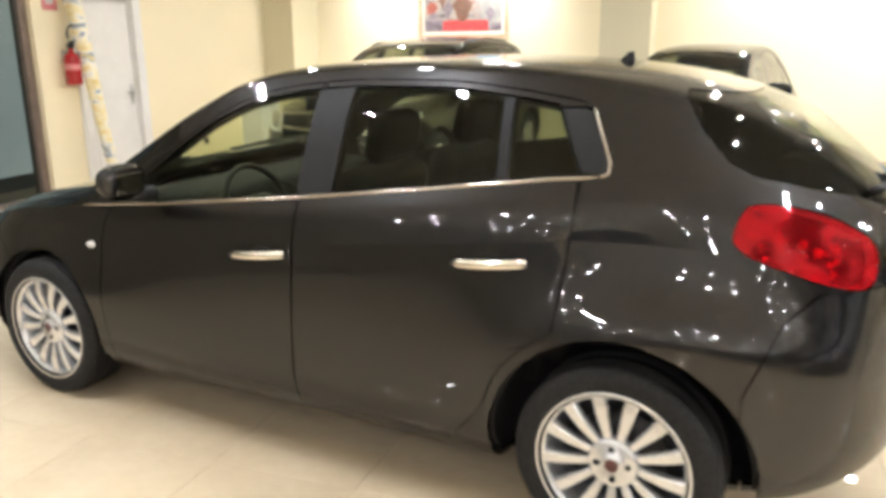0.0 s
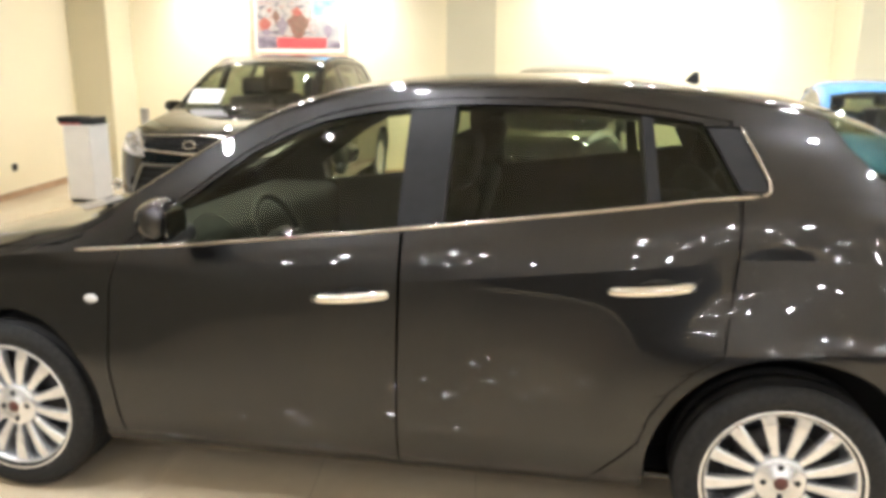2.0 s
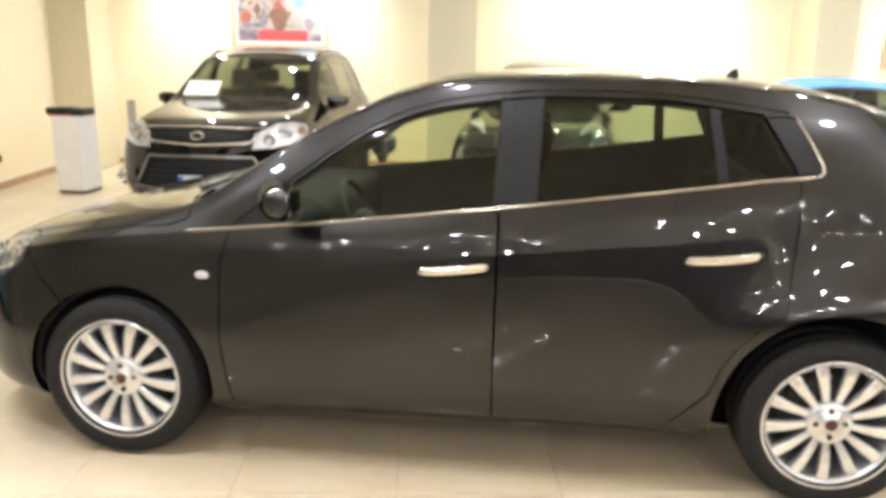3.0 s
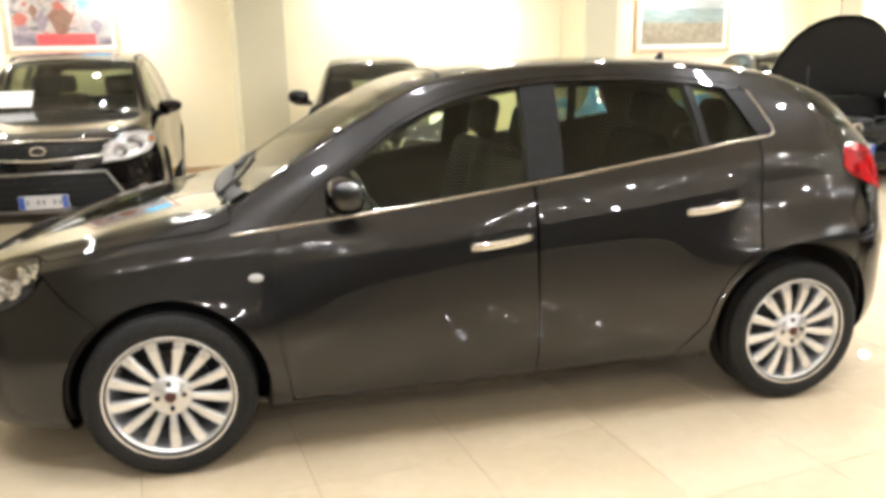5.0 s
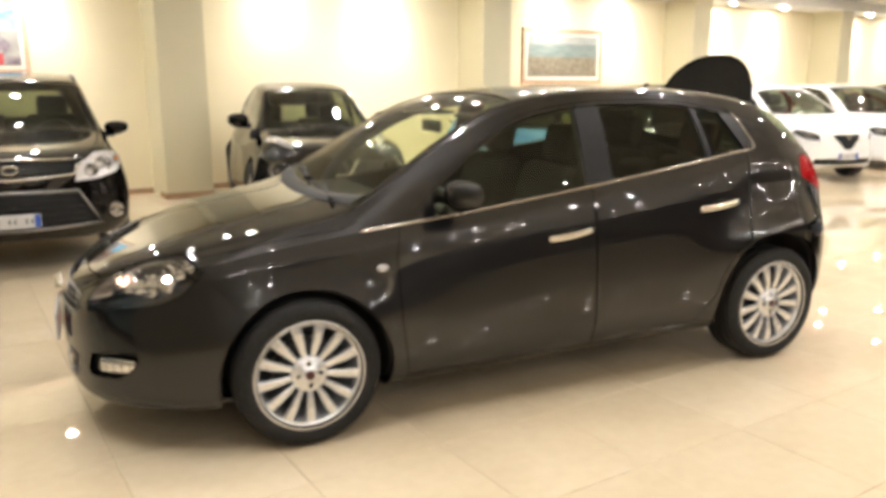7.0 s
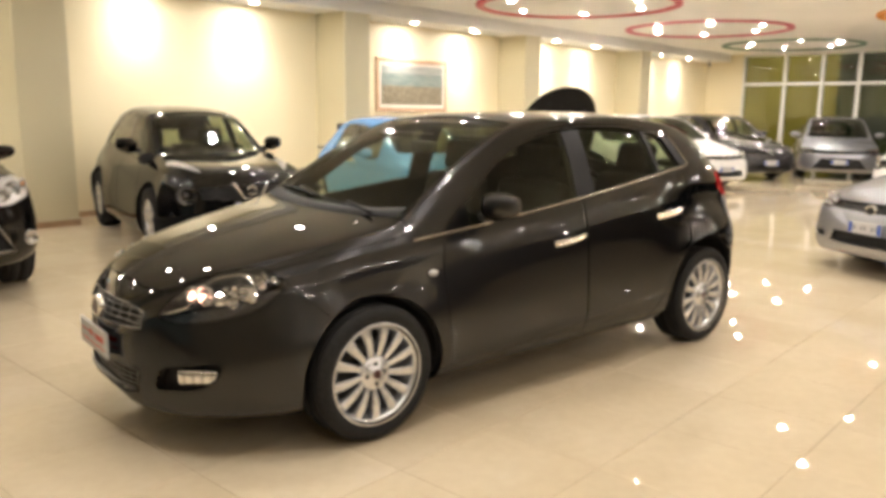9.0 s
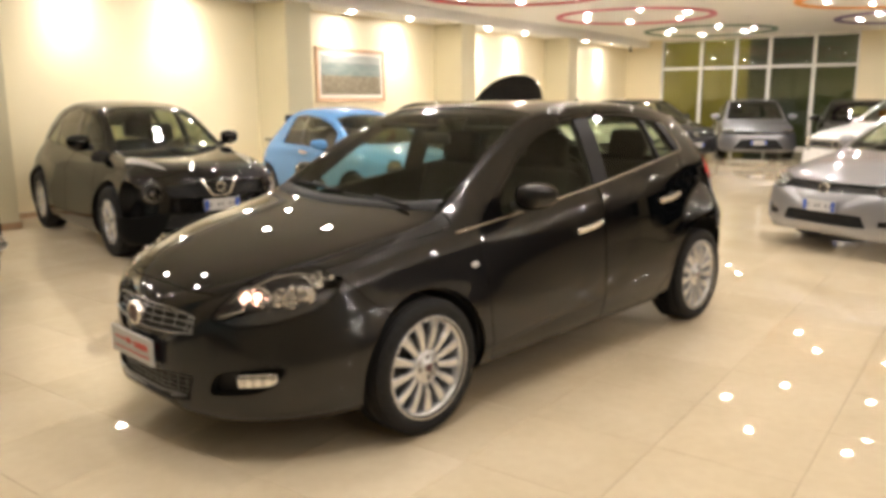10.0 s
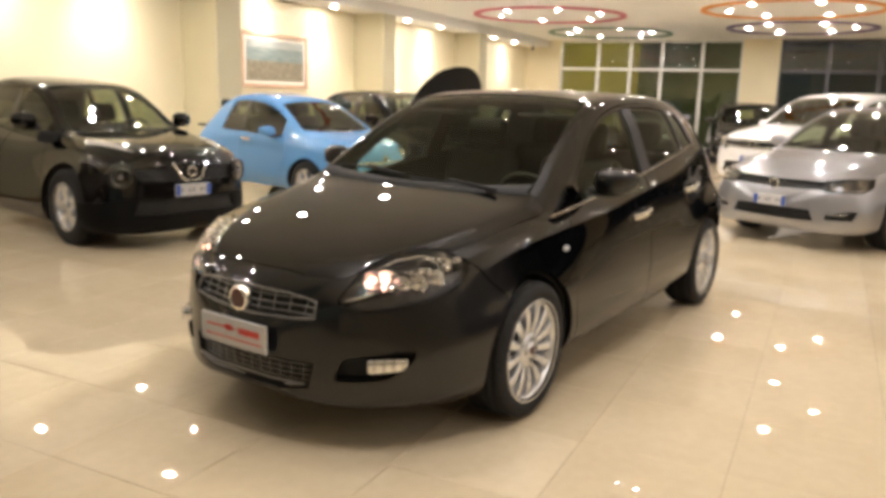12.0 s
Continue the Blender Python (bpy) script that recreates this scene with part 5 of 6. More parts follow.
for side in (1, -1):
    o, _ = bs.on(-0.665, 0.385, corner_view(35))
    fog = part("fog_lamp", box((-0.035, -0.085, -0.030), (0.02, 0.085, 0.030), 0.012, seg=2), M_REFLECT, bravo, "rectangular clear fog lamp", smooth=True)
    fog.matrix_basis = pose(o.x + 0.025, (o.y + 0.012) * side, o.z, 0, 0, 50 * side)
    for k in range(4):
        rib = part("fog_rib", tube([(-0.038, -0.06 + 0.04 * k, -0.026), (-0.038, -0.06 + 0.04 * k, 0.026)], 0.008, 8), M_LAMPGLASS, fog, smooth=True)
lamp_unit(bravo, -1.80, 0.640, 0.735, 0.050, M_REFLECT, 18)
for k in range(9):
    o, n_ = bs.on(-1.02 + 0.040 * k, 0.700 + 0.011 * k + 0.016 * math.sin(2.3 * k), corner_view(45))
    for side in (1, -1):
        bm = bmesh.new()
        bmesh.ops.create_icosphere(bm, subdivisions=1, radius=0.011 + 0.004 * (k % 3))
        part("lamp_facet", bm, M_REFLECT, bravo, "small cut chrome facet inside the headlight", m=pose(o.x - 0.022 * n_.x, (o.y - 0.022 * n_.y) * side, o.z, 20 * k, 35 * k, 0))
lamp_unit(bravo, -1.88, 0.585, 0.700, 0.036, None, 20)
lamp_unit(bravo, -1.74, 0.66, 0.775, 0.026, None, 20)
lamp_unit(bravo, -1.950, 0.545, 0.690, 0.056, M_LIT, 25)
lamp_unit(bravo, -1.985, 0.500, 0.708, 0.034, M_LIT, 20)
for a, z, r in ((-0.935, 0.728, 0.040), (-0.872, 0.742, 0.048), (-0.800, 0.757, 0.040), (-0.745, 0.772, 0.026), (-0.985, 0.712, 0.026), (-0.850, 0.695, 0.024), (-0.775, 0.715, 0.022)):
    o, n_ = bs.on(a, z, corner_view(45))
    for side in (1, -1):
        bm = bmesh.new()
        bmesh.ops.create_icosphere(bm, subdivisions=2, radius=r)
        d = r + 0.008
        part("lamp_crystal", bm, M_REFLECT, bravo, "faceted chrome reflector inside the headlight", m=pose(o.x - d * n_.x, (o.y - d * n_.y) * side, o.z - d * n_.z, 900 * a, 1300 * z, 0))
for side in (1, -1):
    pts = []
    for a, z in ((-1.12, 0.694), (-1.05, 0.742), (-0.95, 0.784), (-0.85, 0.800), (-0.76, 0.796), (-0.70, 0.785)):
        o, n_ = bs.on(a, z, corner_view(45))
        pts.append((o.x - 0.012 * n_.x, (o.y - 0.012 * n_.y) * side, o.z - 0.012 * n_.z))
    sill = []
    for a, z in ((-1.185, 0.632), (-1.14, 0.646), (-1.09, 0.662), (-1.05, 0.676)):
        o, n_ = bs.on(a, z, corner_view(45))
        sill.append((o.x - 0.010 * n_.x, (o.y - 0.010 * n_.y) * side, o.z - 0.010 * n_.z))
    part("lamp_sill", tube(sill, 0.005, 8), M_CHROME, bravo, "chrome line below the bulbs", smooth=True)
    part("lamp_brow", tube(pts, 0.0055, 8), M_CHROME, bravo, "chrome brow inside the headlight", smooth=True)
wipers(bravo, bs, -1.12, -0.2)
cowl(bravo, bs, -1.12, -1.03)
fin = box((-0.05, -0.014, -0.01), (0.05, 0.014, 0.058), 0.006, seg=2)
for v in fin.verts:
    t = (v.co.z + 0.01) / 0.068
    v.co.x, v.co.y = v.co.x * (1 - 0.72 * t) + 0.028 * t, v.co.y * (1 - 0.6 * t)
part("aerial_fin", fin, M_DARK, bravo, "small black roof aerial fin", smooth=True, m=pose(1.045, 0, 1.468) @ Matrix.Diagonal((0.7, 0.7, 0.68, 1)))
for side in (1, -1):
    part("sun_visor", box((-0.32, side * 0.36 - 0.18, 1.335), (-0.14, side * 0.36 + 0.18, 1.355), 0.008), M_CABIN, bravo)
part("rear_view_mirror", box((-0.38, -0.11, 1.25), (-0.35, 0.11, 1.315), 0.012, seg=2), M_DARK, bravo, "black rear-view mirror", smooth=True)
for x, z, r in ((1.80, 0.985, 0.062), (1.62, 1.03, 0.030)):
    for side in (1, -1):
        p, n_ = bs.on(x, z, SIDE, -0.036)
        q = part("tail_reflector", lathe([(0.0, 0.024), (r * 0.5, 0.018), (r * 0.85, 0.0), (r, -0.012)], 28), M_REFLECT, bravo, "bright round reflector behind the red lens", smooth=True)
        q.matrix_basis = pose(p.x, p.y * side, p.z, 0, 0, 30 * side + (0 if side > 0 else 180))
        bm = bmesh.new()
        bmesh.ops.create_uvsphere(bm, u_segments=12, v_segments=8, radius=0.014)
        part("tail_bulb", bm, M_AMBER, q, "amber bulb", smooth=True)


for k in range(16):
    x, z = 1.625 + 0.062 * (k % 4) + 0.012 * (k // 4), 1.060 - 0.030 * (k // 4) - 0.026 * (k % 4)
    p, n_ = bs.on(x, z, SIDE, -0.022)
    for side in (1, -1):
        bm = bmesh.new()
        bmesh.ops.create_icosphere(bm, subdivisions=1, radius=0.010 + 0.004 * (k % 3))
        part("lamp_facet", bm, M_REFLECT, bravo, "small cut facet inside the tail light", m=pose(p.x, p.y * side, p.z, 25 * k, 40 * k, 0))
# rear wiper on its pivot
pv, n_ = bs.on(0.02, 1.10, REAR_VIEW, 0.012)
wp = part("rear_wiper", tube([(pv.x, 0.0, pv.z), *[tuple(Vector((q.x + 0.016, -y, q.z + 0.008))) for y in (0.10, 0.22, 0.34, 0.44) for q in (bs.on(y, 1.10 + 0.05 * y, REAR_VIEW)[0],)]], 0.011, 8), M_DARK, bravo, "black rear wiper arm", smooth=True)
part("wiper_pivot", lathe([(0.0, 0.0), (0.022, 0.0), (0.026, -0.02), (0.026, -0.04)], 18, "X"), M_DARK, wp, m=pose(pv.x + 0.02, 0, pv.z))


# ---- the other cars ----
def face(car, sh, plate_z, badge_z, badge_r=0.055, oval=1.0):
    plate_on(car, sh, 0.0, plate_z, FRONT_VIEW, M_INK, "white number plate with blue ends", 0.36, 0.11, True, 0, 0.02)
    b = nose_badge(car, sh, badge_z, badge_r, None, M_DISC)
    b.scale = (1, oval, 1)


C45, C30 = corner_view(45), corner_view(30)

# brown-black SUV with twin trapezoid grilles
SUV_FACE = [("headlight", C45, [(-1.15, 0.73), (-0.98, 0.735), (-0.74, 0.78), (-0.52, 0.87), (-0.52, 0.915), (-0.66, 0.945), (-0.85, 0.94), (-1.10, 0.86)]),
            ("grille", FRONT_VIEW, [(-0.02, 0.77), (0.44, 0.79), (0.52, 0.90), (-0.02, 0.915)]),
            ("intake", FRONT_VIEW, [(-0.02, 0.37), (0.62, 0.39), (0.46, 0.66), (-0.02, 0.67)])]
k_car, k_sh = parked(variant(SUV, 0.965, 0.965, 0.955, nose=(-1.55, 0.606, 2.5), track=0.745, label="brown-black compact SUV with large clear headlights and roof rails", paint=PAINT_BROWNBLACK, cuts=SUV_FACE, bucket=M_SILVERBUCKET, spokes=(5, "pair")), -1.95, 5.38, 84)
face(k_car, k_sh, 0.45, 0.845, 0.036, oval=1.6)
front_line(k_car, k_sh, [(0, 0.768), (0.44, 0.788), (0.525, 0.902), (0, 0.918)], M_CHROME, "grille_frame", 0.010, 0.004, True, "chrome frame of the grille")
front_line(k_car, k_sh, [(0, 0.368), (0.625, 0.388), (0.465, 0.662), (0, 0.672)], M_SATIN, "intake_frame", 0.011, 0.004, True, "grey frame of the lower intake")
grille_bars(k_car, k_sh, 0.46, 0, 0.79, 0.895, M_GLOSSBLACK, 3, 0, 0.014)
grille_bars(k_car, k_sh, 0.50, 0, 0.40, 0.62, M_DARK, 4, 0, 0.012)
lamp_unit(k_car, -1.83, 0.68, 0.85, 0.06, None, 15)
lamp_unit(k_car, -1.96, 0.58, 0.81, 0.05, None, 15)
lamp_unit(k_car, -1.67, 0.79, 0.87, 0.035, M_AMBER, 40)
lamp_unit(k_car, -2.03, 0.74, 0.48, 0.05, None, 15)
wipers(k_car, k_sh, -1.10, -0.27)
p, n_ = k_sh.on(-0.80, -0.44, TOP)
sheet = part("price_sheet", box((-0.11, -0.17, -0.0015), (0.11, 0.17, 0.0015)), plain("white_paper", (0.85, 0.84, 0.82), 0.6, vary=0.02), k_car, "white paper sheet on the windscreen")
sheet.matrix_basis = pose(p.x + 0.008 * n_.x, 0.44, p.z + 0.008 * n_.z, 0, -math.degrees(math.atan2(-n_.x, n_.z)), 0)
for side in (1, -1):
    part("roof_rail", tube([(-0.10, side * 0.58, 1.515), (0.02, side * 0.575, 1.552), (0.6, side * 0.565, 1.582), (1.2, side * 0.555, 1.562), (1.38, side * 0.55, 1.51)], 0.016, 8), M_DISC, k_car, "silver roof rail", smooth=True)

# glossy black small crossover
JLOW = dict(SUV, rearglass=(1.08, 1.36), win=(-0.72, 0.12, 0.24, 0.98, 1.04, 1.42), lean=(-0.05, -0.30),
            top=[p for p in SUV["top"] if p[0] < 0.7] + [(1.10, 1.655), (1.50, 1.57), (1.82, 1.41), (2.02, 1.18), (2.14, 0.96), (2.21, 0.72)],
            rail=[p for p in SUV["rail"] if p[0] < 0.7] + [(1.10, 1.595), (1.50, 1.50), (1.82, 1.335), (2.04, 1.08), (2.21, 0.68)],
            belt=[p for p in SUV["belt"] if p[0] < 0.5] + [(0.9, 1.13), (1.4, 1.175), (1.75, 1.10), (2.05, 0.94), (2.21, 0.66)], low=[(x, z - 0.12) for x, z in SUV["low"]],
            raily=[(x, y - 0.075 if x > -1.2 else y - 0.03) for x, y in SUV["raily"]], belty=[(x, y - 0.085 if x > -1.0 else y - 0.03) for x, y in SUV["belty"]])
JUKE = variant(JLOW, 0.90, 0.905, 0.895, track=0.69, mirror=(-0.56, 0.74, 1.09), mirror_size=1.25, name="crossover_car", label="glossy black small crossover with slim upper lamps and round bumper lamps", paint=PAINT_BLACK, spokes=(5, "pair"), R=0.345, rim=0.215, arch=(0.405, 0.41), lean=(-0.05, -0.35),
               haunch=0.075, nose=(-1.42, 0.605, 2.6), bucket=M_SILVERBUCKET,
               cuts=[("headlight", TOP, [(-1.34, -0.645), (-1.27, -0.60), (-1.28, -0.53), (-1.40, -0.50), (-1.60, -0.455), (-1.80, -0.43), (-1.72, -0.49), (-1.55, -0.57), (-1.42, -0.63)]),
                     ("grille", FRONT_VIEW, [(-0.02, 0.60), (0.46, 0.62), (0.50, 0.73), (-0.02, 0.75)]),
                     ("intake", FRONT_VIEW, [(-0.02, 0.31), (0.52, 0.33), (0.48, 0.45), (-0.02, 0.46)]),
                     ("lower_lip", FRONT_VIEW, [(-0.02, 0.10), (0.84, 0.10), (0.84, 0.42), (0.56, 0.47), (-0.02, 0.475)])])
j_car, j_sh = parked(JUKE, 1.15, 5.37, 77)
face(j_car, j_sh, 0.53, 0.695, 0.047)
for side in (1, -1):
    pts = []
    for y, z in ((0.0, 0.615), (0.07, 0.617), (0.10, 0.64), (0.175, 0.775)):
        p, _ = j_sh.on(max(y, 0.0005), z, FRONT_VIEW)
        pts.append((p.x - 0.012, y * side, z))
    part("grille_chevron", tube(pts, 0.011, 8), M_CHROME, j_car, "chrome chevron round the badge", smooth=True)
p, _ = j_sh.on(0.60, 0.665, FRONT_VIEW)
lamp_unit(j_car, p.x - 0.005, 0.60, 0.665, 0.085, M_BUCKET, 25, M_SATIN)
for side in (1, -1):
    q = part("lamp_rim", lathe([(0.082, -0.018), (0.090, -0.030), (0.104, -0.024), (0.114, 0.05)], 32, "X"), M_GLOSSBLACK, j_car, smooth=True)
    q.matrix_basis = pose(p.x - 0.005, 0.60 * side, 0.665, 0, 0, -25 * side)
    q = part("lamp_cover", lathe([(0.0, -0.03), (0.05, -0.028), (0.09, -0.018)], 28, "X"), M_LAMPGLASS, j_car, "round clear lamp cover", smooth=True)
    q.matrix_basis = pose(p.x - 0.005, 0.60 * side, 0.665, 0, 0, -25 * side)
wipers(j_car, j_sh, -1.01, -0.25)

# sky blue small retro car
M500 = variant(MINI, 0.94, 0.97, 0.945, label="sky blue small retro three-door hatchback", paint=PAINT_BLUE,
            cuts=[("headlight", C45, disc_poly(-0.78, 0.665, 0.095, 24)), ("intake", FRONT_VIEW, [(-0.02, 0.28), (0.42, 0.29), (0.38, 0.36), (-0.02, 0.37)])])
f_car, f_sh = parked(M500, 4.25, 4.95, 78)
face(f_car, f_sh, 0.38, 0.62, 0.045)
front_line(f_car, f_sh, [(0, 0.555), (0.25, 0.565), (0.43, 0.585)], M_CHROME, "nose_moulding", 0.010, 0.004, False, "chrome whisker moulding on the nose")
lamp_at(f_car, f_sh, -0.78, 0.665, 0.062)
door_handle(f_car, f_sh, 0.10, 0.80, 3, M_CHROME, 0.19)
wipers(f_car, f_sh, -0.96, -0.36)

HATCH_FACE = [("headlight", C45, [(-1.12, 0.60), (-0.95, 0.595), (-0.74, 0.63), (-0.66, 0.73), (-0.78, 0.755), (-0.98, 0.735), (-1.10, 0.69)]),
              ("grille", FRONT_VIEW, [(-0.02, 0.605), (0.60, 0.625), (0.60, 0.685), (-0.02, 0.675)]),
              ("intake", FRONT_VIEW, [(-0.02, 0.26), (0.52, 0.27), (0.48, 0.385), (-0.02, 0.395)])]


def hatch(label, paint, u, v, turn, sx=0.98, sy=1.0, sz=0.98, bars=M_GLOSSBLACK, cuts=None, **more):
    cuts = cuts or HATCH_FACE
    s = variant(BRAVO, sx, sy, sz, label=label, paint=paint, nose=(-1.74 * sx, 0.496 * sx, 2.7), spokes=(5, "pair"), crease=0.80, **{**more, "cuts": cuts or HATCH_FACE})
    car, sh = parked(s, u, v, turn)
    face(car, sh, more.get("plate", 0.42), 0.655 * sz, 0.055)
    grille_bars(car, sh, 0.55, 0, 0.615, 0.672, bars, 2, 0, 0.006)
    grille_bars(car, sh, 0.44, 0, 0.28, 0.375, M_DARK, 3, 0, 0.012)
    if cuts[0] is HATCH_FACE[0]:
        lamp_at(car, sh, -0.84, 0.69, 0.05)
        lamp_at(car, sh, -1.0, 0.67, 0.042)
    wipers(car, sh, -1.12 * sx, -0.2)
    return car, sh


hatch("black hatchback standing with its bonnet raised", PAINT_BLACK, 6.81, 4.74, 64, 0.97, 0.98, 0.99, open_bonnet=74, bonnet=(-2.12, -1.1, 0.19, 0.70), bonnet_side=[(-2.04, 0.29), (-1.96, 0.41), (-1.83, 0.53), (-1.64, 0.63), (-1.40, 0.70), (-1.12, 0.72), (-1.04, 0.71)])
yp = variant(MINI, 1.07, 1.03, 1.01, label="white small hatchback with a shield-shaped grille", paint=PAINT_WHITE, spokes=(5, "pair"),
             cuts=[("headlight", C45, [(-1.02, 0.64), (-0.85, 0.65), (-0.62, 0.74), (-0.66, 0.80), (-0.85, 0.77), (-1.0, 0.72)]), ("grille", FRONT_VIEW, [(-0.02, 0.50), (0.06, 0.51), (0.24, 0.70), (0.20, 0.725), (-0.02, 0.73)]),
                   ("intake", FRONT_VIEW, [(-0.02, 0.27), (0.52, 0.28), (0.50, 0.36), (-0.02, 0.37)])])
y_car, y_sh = parked(yp, 9.55, 4.95, 73)
face(y_car, y_sh, 0.40, 0.70, 0.04)
lamp_at(y_car, y_sh, -0.84, 0.71, 0.045)
hatch("white hatchback parked at an angle beside the wall", PAINT_WHITE, 12.3, 5.15, 68, 1.0, 1.0, 0.98)
hatch("charcoal grey hatchback parked at an angle beside the wall", PAINT_CHARCOAL, 15.6, 5.15, 56, 1.04, 1.0, 1.0)
hatch("silver hatchback standing before the far windows", PAINT_SILVER, 18.0, 3.0, 20, 1.0, 1.01, 0.98,
      cuts=[HATCH_FACE[0], HATCH_FACE[1], ("intake", FRONT_VIEW, [(-0.02, 0.25), (0.58, 0.27), (0.40, 0.50), (-0.02, 0.515)])])
GOLF_FACE = [("headlight", C45, [(-1.12, 0.605), (-0.78, 0.605), (-0.66, 0.66), (-0.63, 0.745), (-0.88, 0.735), (-1.10, 0.70)]),
             ("grille", FRONT_VIEW, [(-0.02, 0.612), (0.56, 0.62), (0.56, 0.695), (-0.02, 0.69)]),
             ("intake", FRONT_VIEW, [(-0.02, 0.30), (0.45, 0.305), (0.40, 0.41), (-0.02, 0.42)]),
             ("fog_recess", C45, [(-1.10, 0.33), (-0.86, 0.335), (-0.82, 0.42), (-0.90, 0.425), (-1.10, 0.37)])]
g_car, g_sh = hatch("silver hatchback with slim dark grille", PAINT_SILVER, 6.07, -2.30, -28, 0.98, 1.0, 0.97, plate=0.475, bucket=M_BUCKET, cuts=GOLF_FACE)
lamp_at(g_car, g_sh, -0.78, 0.675, 0.046)
lamp_at(g_car, g_sh, -0.93, 0.665, 0.040)
lamp_at(g_car, g_sh, -1.04, 0.655, 0.026)
for side in (1, -1):
    q, _ = g_sh.on(-0.96, 0.385, C45)
    part("fog_blade", tube([(q.x - 0.02, side * (abs(q.y) - 0.12), 0.375), (q.x + 0.02, side * abs(q.y), 0.385), (q.x + 0.09, side * (abs(q.y) + 0.05), 0.40)], 0.009, 8), M_CHROME, g_car, "chrome blade across the fog lamp opening", smooth=True)
tig = variant(SUV, 0.99, 0.98, 0.99, label="white SUV with two chrome grille bars", paint=PAINT_WHITE, spokes=(5, "pair"), cuts=[SUV_FACE[0], ("grille", FRONT_VIEW, [(-0.02, 0.76), (0.52, 0.77), (0.54, 0.89), (-0.02, 0.90)]), ("intake", FRONT_VIEW, [(-0.02, 0.37), (0.56, 0.38), (0.52, 0.54), (-0.02, 0.55)])])
t_car, t_sh = parked(tig, 10.3, -1.78, -30)
face(t_car, t_sh, 0.60, 0.83, 0.065)
grille_bars(t_car, t_sh, 0.50, 0, 0.755, 0.905, M_CHROME, 2, 0, 0.004, 0.009)
lamp_at(t_car, t_sh, -0.88, 0.85, 0.06)
lamp_at(t_car, t_sh, -0.72, 0.87, 0.045)
hatch("black hatchback by the far window", PAINT_BLACK, 16.6, 0.2, 10, 0.98)


# ---- things in the room ----
M_OAK = plain("pale_wood_frame", (0.55, 0.36, 0.22), 0.4, vary=0.15, scale=14, relief=0.1)
M_MOUNT = plain("cream_mount", (0.80, 0.74, 0.64), 0.7, vary=0.03, scale=8)
M_STEEL = plain("brushed_steel", (0.55, 0.54, 0.52), 0.3, 0.9, vary=0.08, scale=30)
M_EXTING = plain("red_extinguisher_paint", (0.36, 0.012, 0.015), 0.25, 0.0, 0.5, vary=0.08)


def daub(name, stops, scale, stretch):
    """Streaky brush marks in a few colours."""
    def build(nt, p):
        tc = nt.nodes.new("ShaderNodeTexCoord")
        mp = nt.nodes.new("ShaderNodeMapping")
        mp.inputs["Scale"].default_value = stretch
        link(nt, tc.outputs["Object"], mp.inputs["Vector"])
        n = nt.nodes.new("ShaderNodeTexNoise")
        n.inputs["Scale"].default_value, n.inputs["Detail"].default_value = scale, 6.0
        link(nt, mp.outputs[0], n.inputs["Vector"])
        link(nt, ramp(nt, n.outputs["Fac"], stops), p.inputs["Base Color"])
        p.inputs["Roughness"].default_value = 0.5
    return material(name, build)


M_HARBOUR = daub("painted_crowd", [(0.35, (0.12, 0.11, 0.11)), (0.45, (0.34, 0.31, 0.28)), (0.55, (0.46, 0.40, 0.33)), (0.65, (0.30, 0.10, 0.07))], 9, (1, 1, 1.6))
M_SKY = daub("painted_sky", [(0.3, (0.10, 0.45, 0.75)), (0.7, (0.35, 0.68, 0.85))], 5, (1, 1, 2))
M_PALE = daub("painted_pale_wall", [(0.3, (0.26, 0.25, 0.23)), (0.7, (0.42, 0.39, 0.34))], 7, (1, 1, 1))
M_POSTRED = daub("painted_red_band", [(0.3, (0.48, 0.05, 0.05)), (0.7, (0.62, 0.09, 0.08))], 6, (1, 1, 3))
M_SEA = daub("painted_sea", [(0.3, (0.12, 0.16, 0.15)), (0.5, (0.19, 0.23, 0.21)), (0.7, (0.27, 0.29, 0.24))], 8, (0.5, 1, 4))
M_SHORE = daub("painted_shore", [(0.3, (0.17, 0.14, 0.09)), (0.5, (0.22, 0.185, 0.12)), (0.7, (0.29, 0.25, 0.17))], 14, (1.4, 1, 0.8))
M_HAZE = daub("painted_haze", [(0.3, (0.26, 0.28, 0.26)), (0.7, (0.38, 0.38, 0.33))], 6, (0.6, 1, 3))


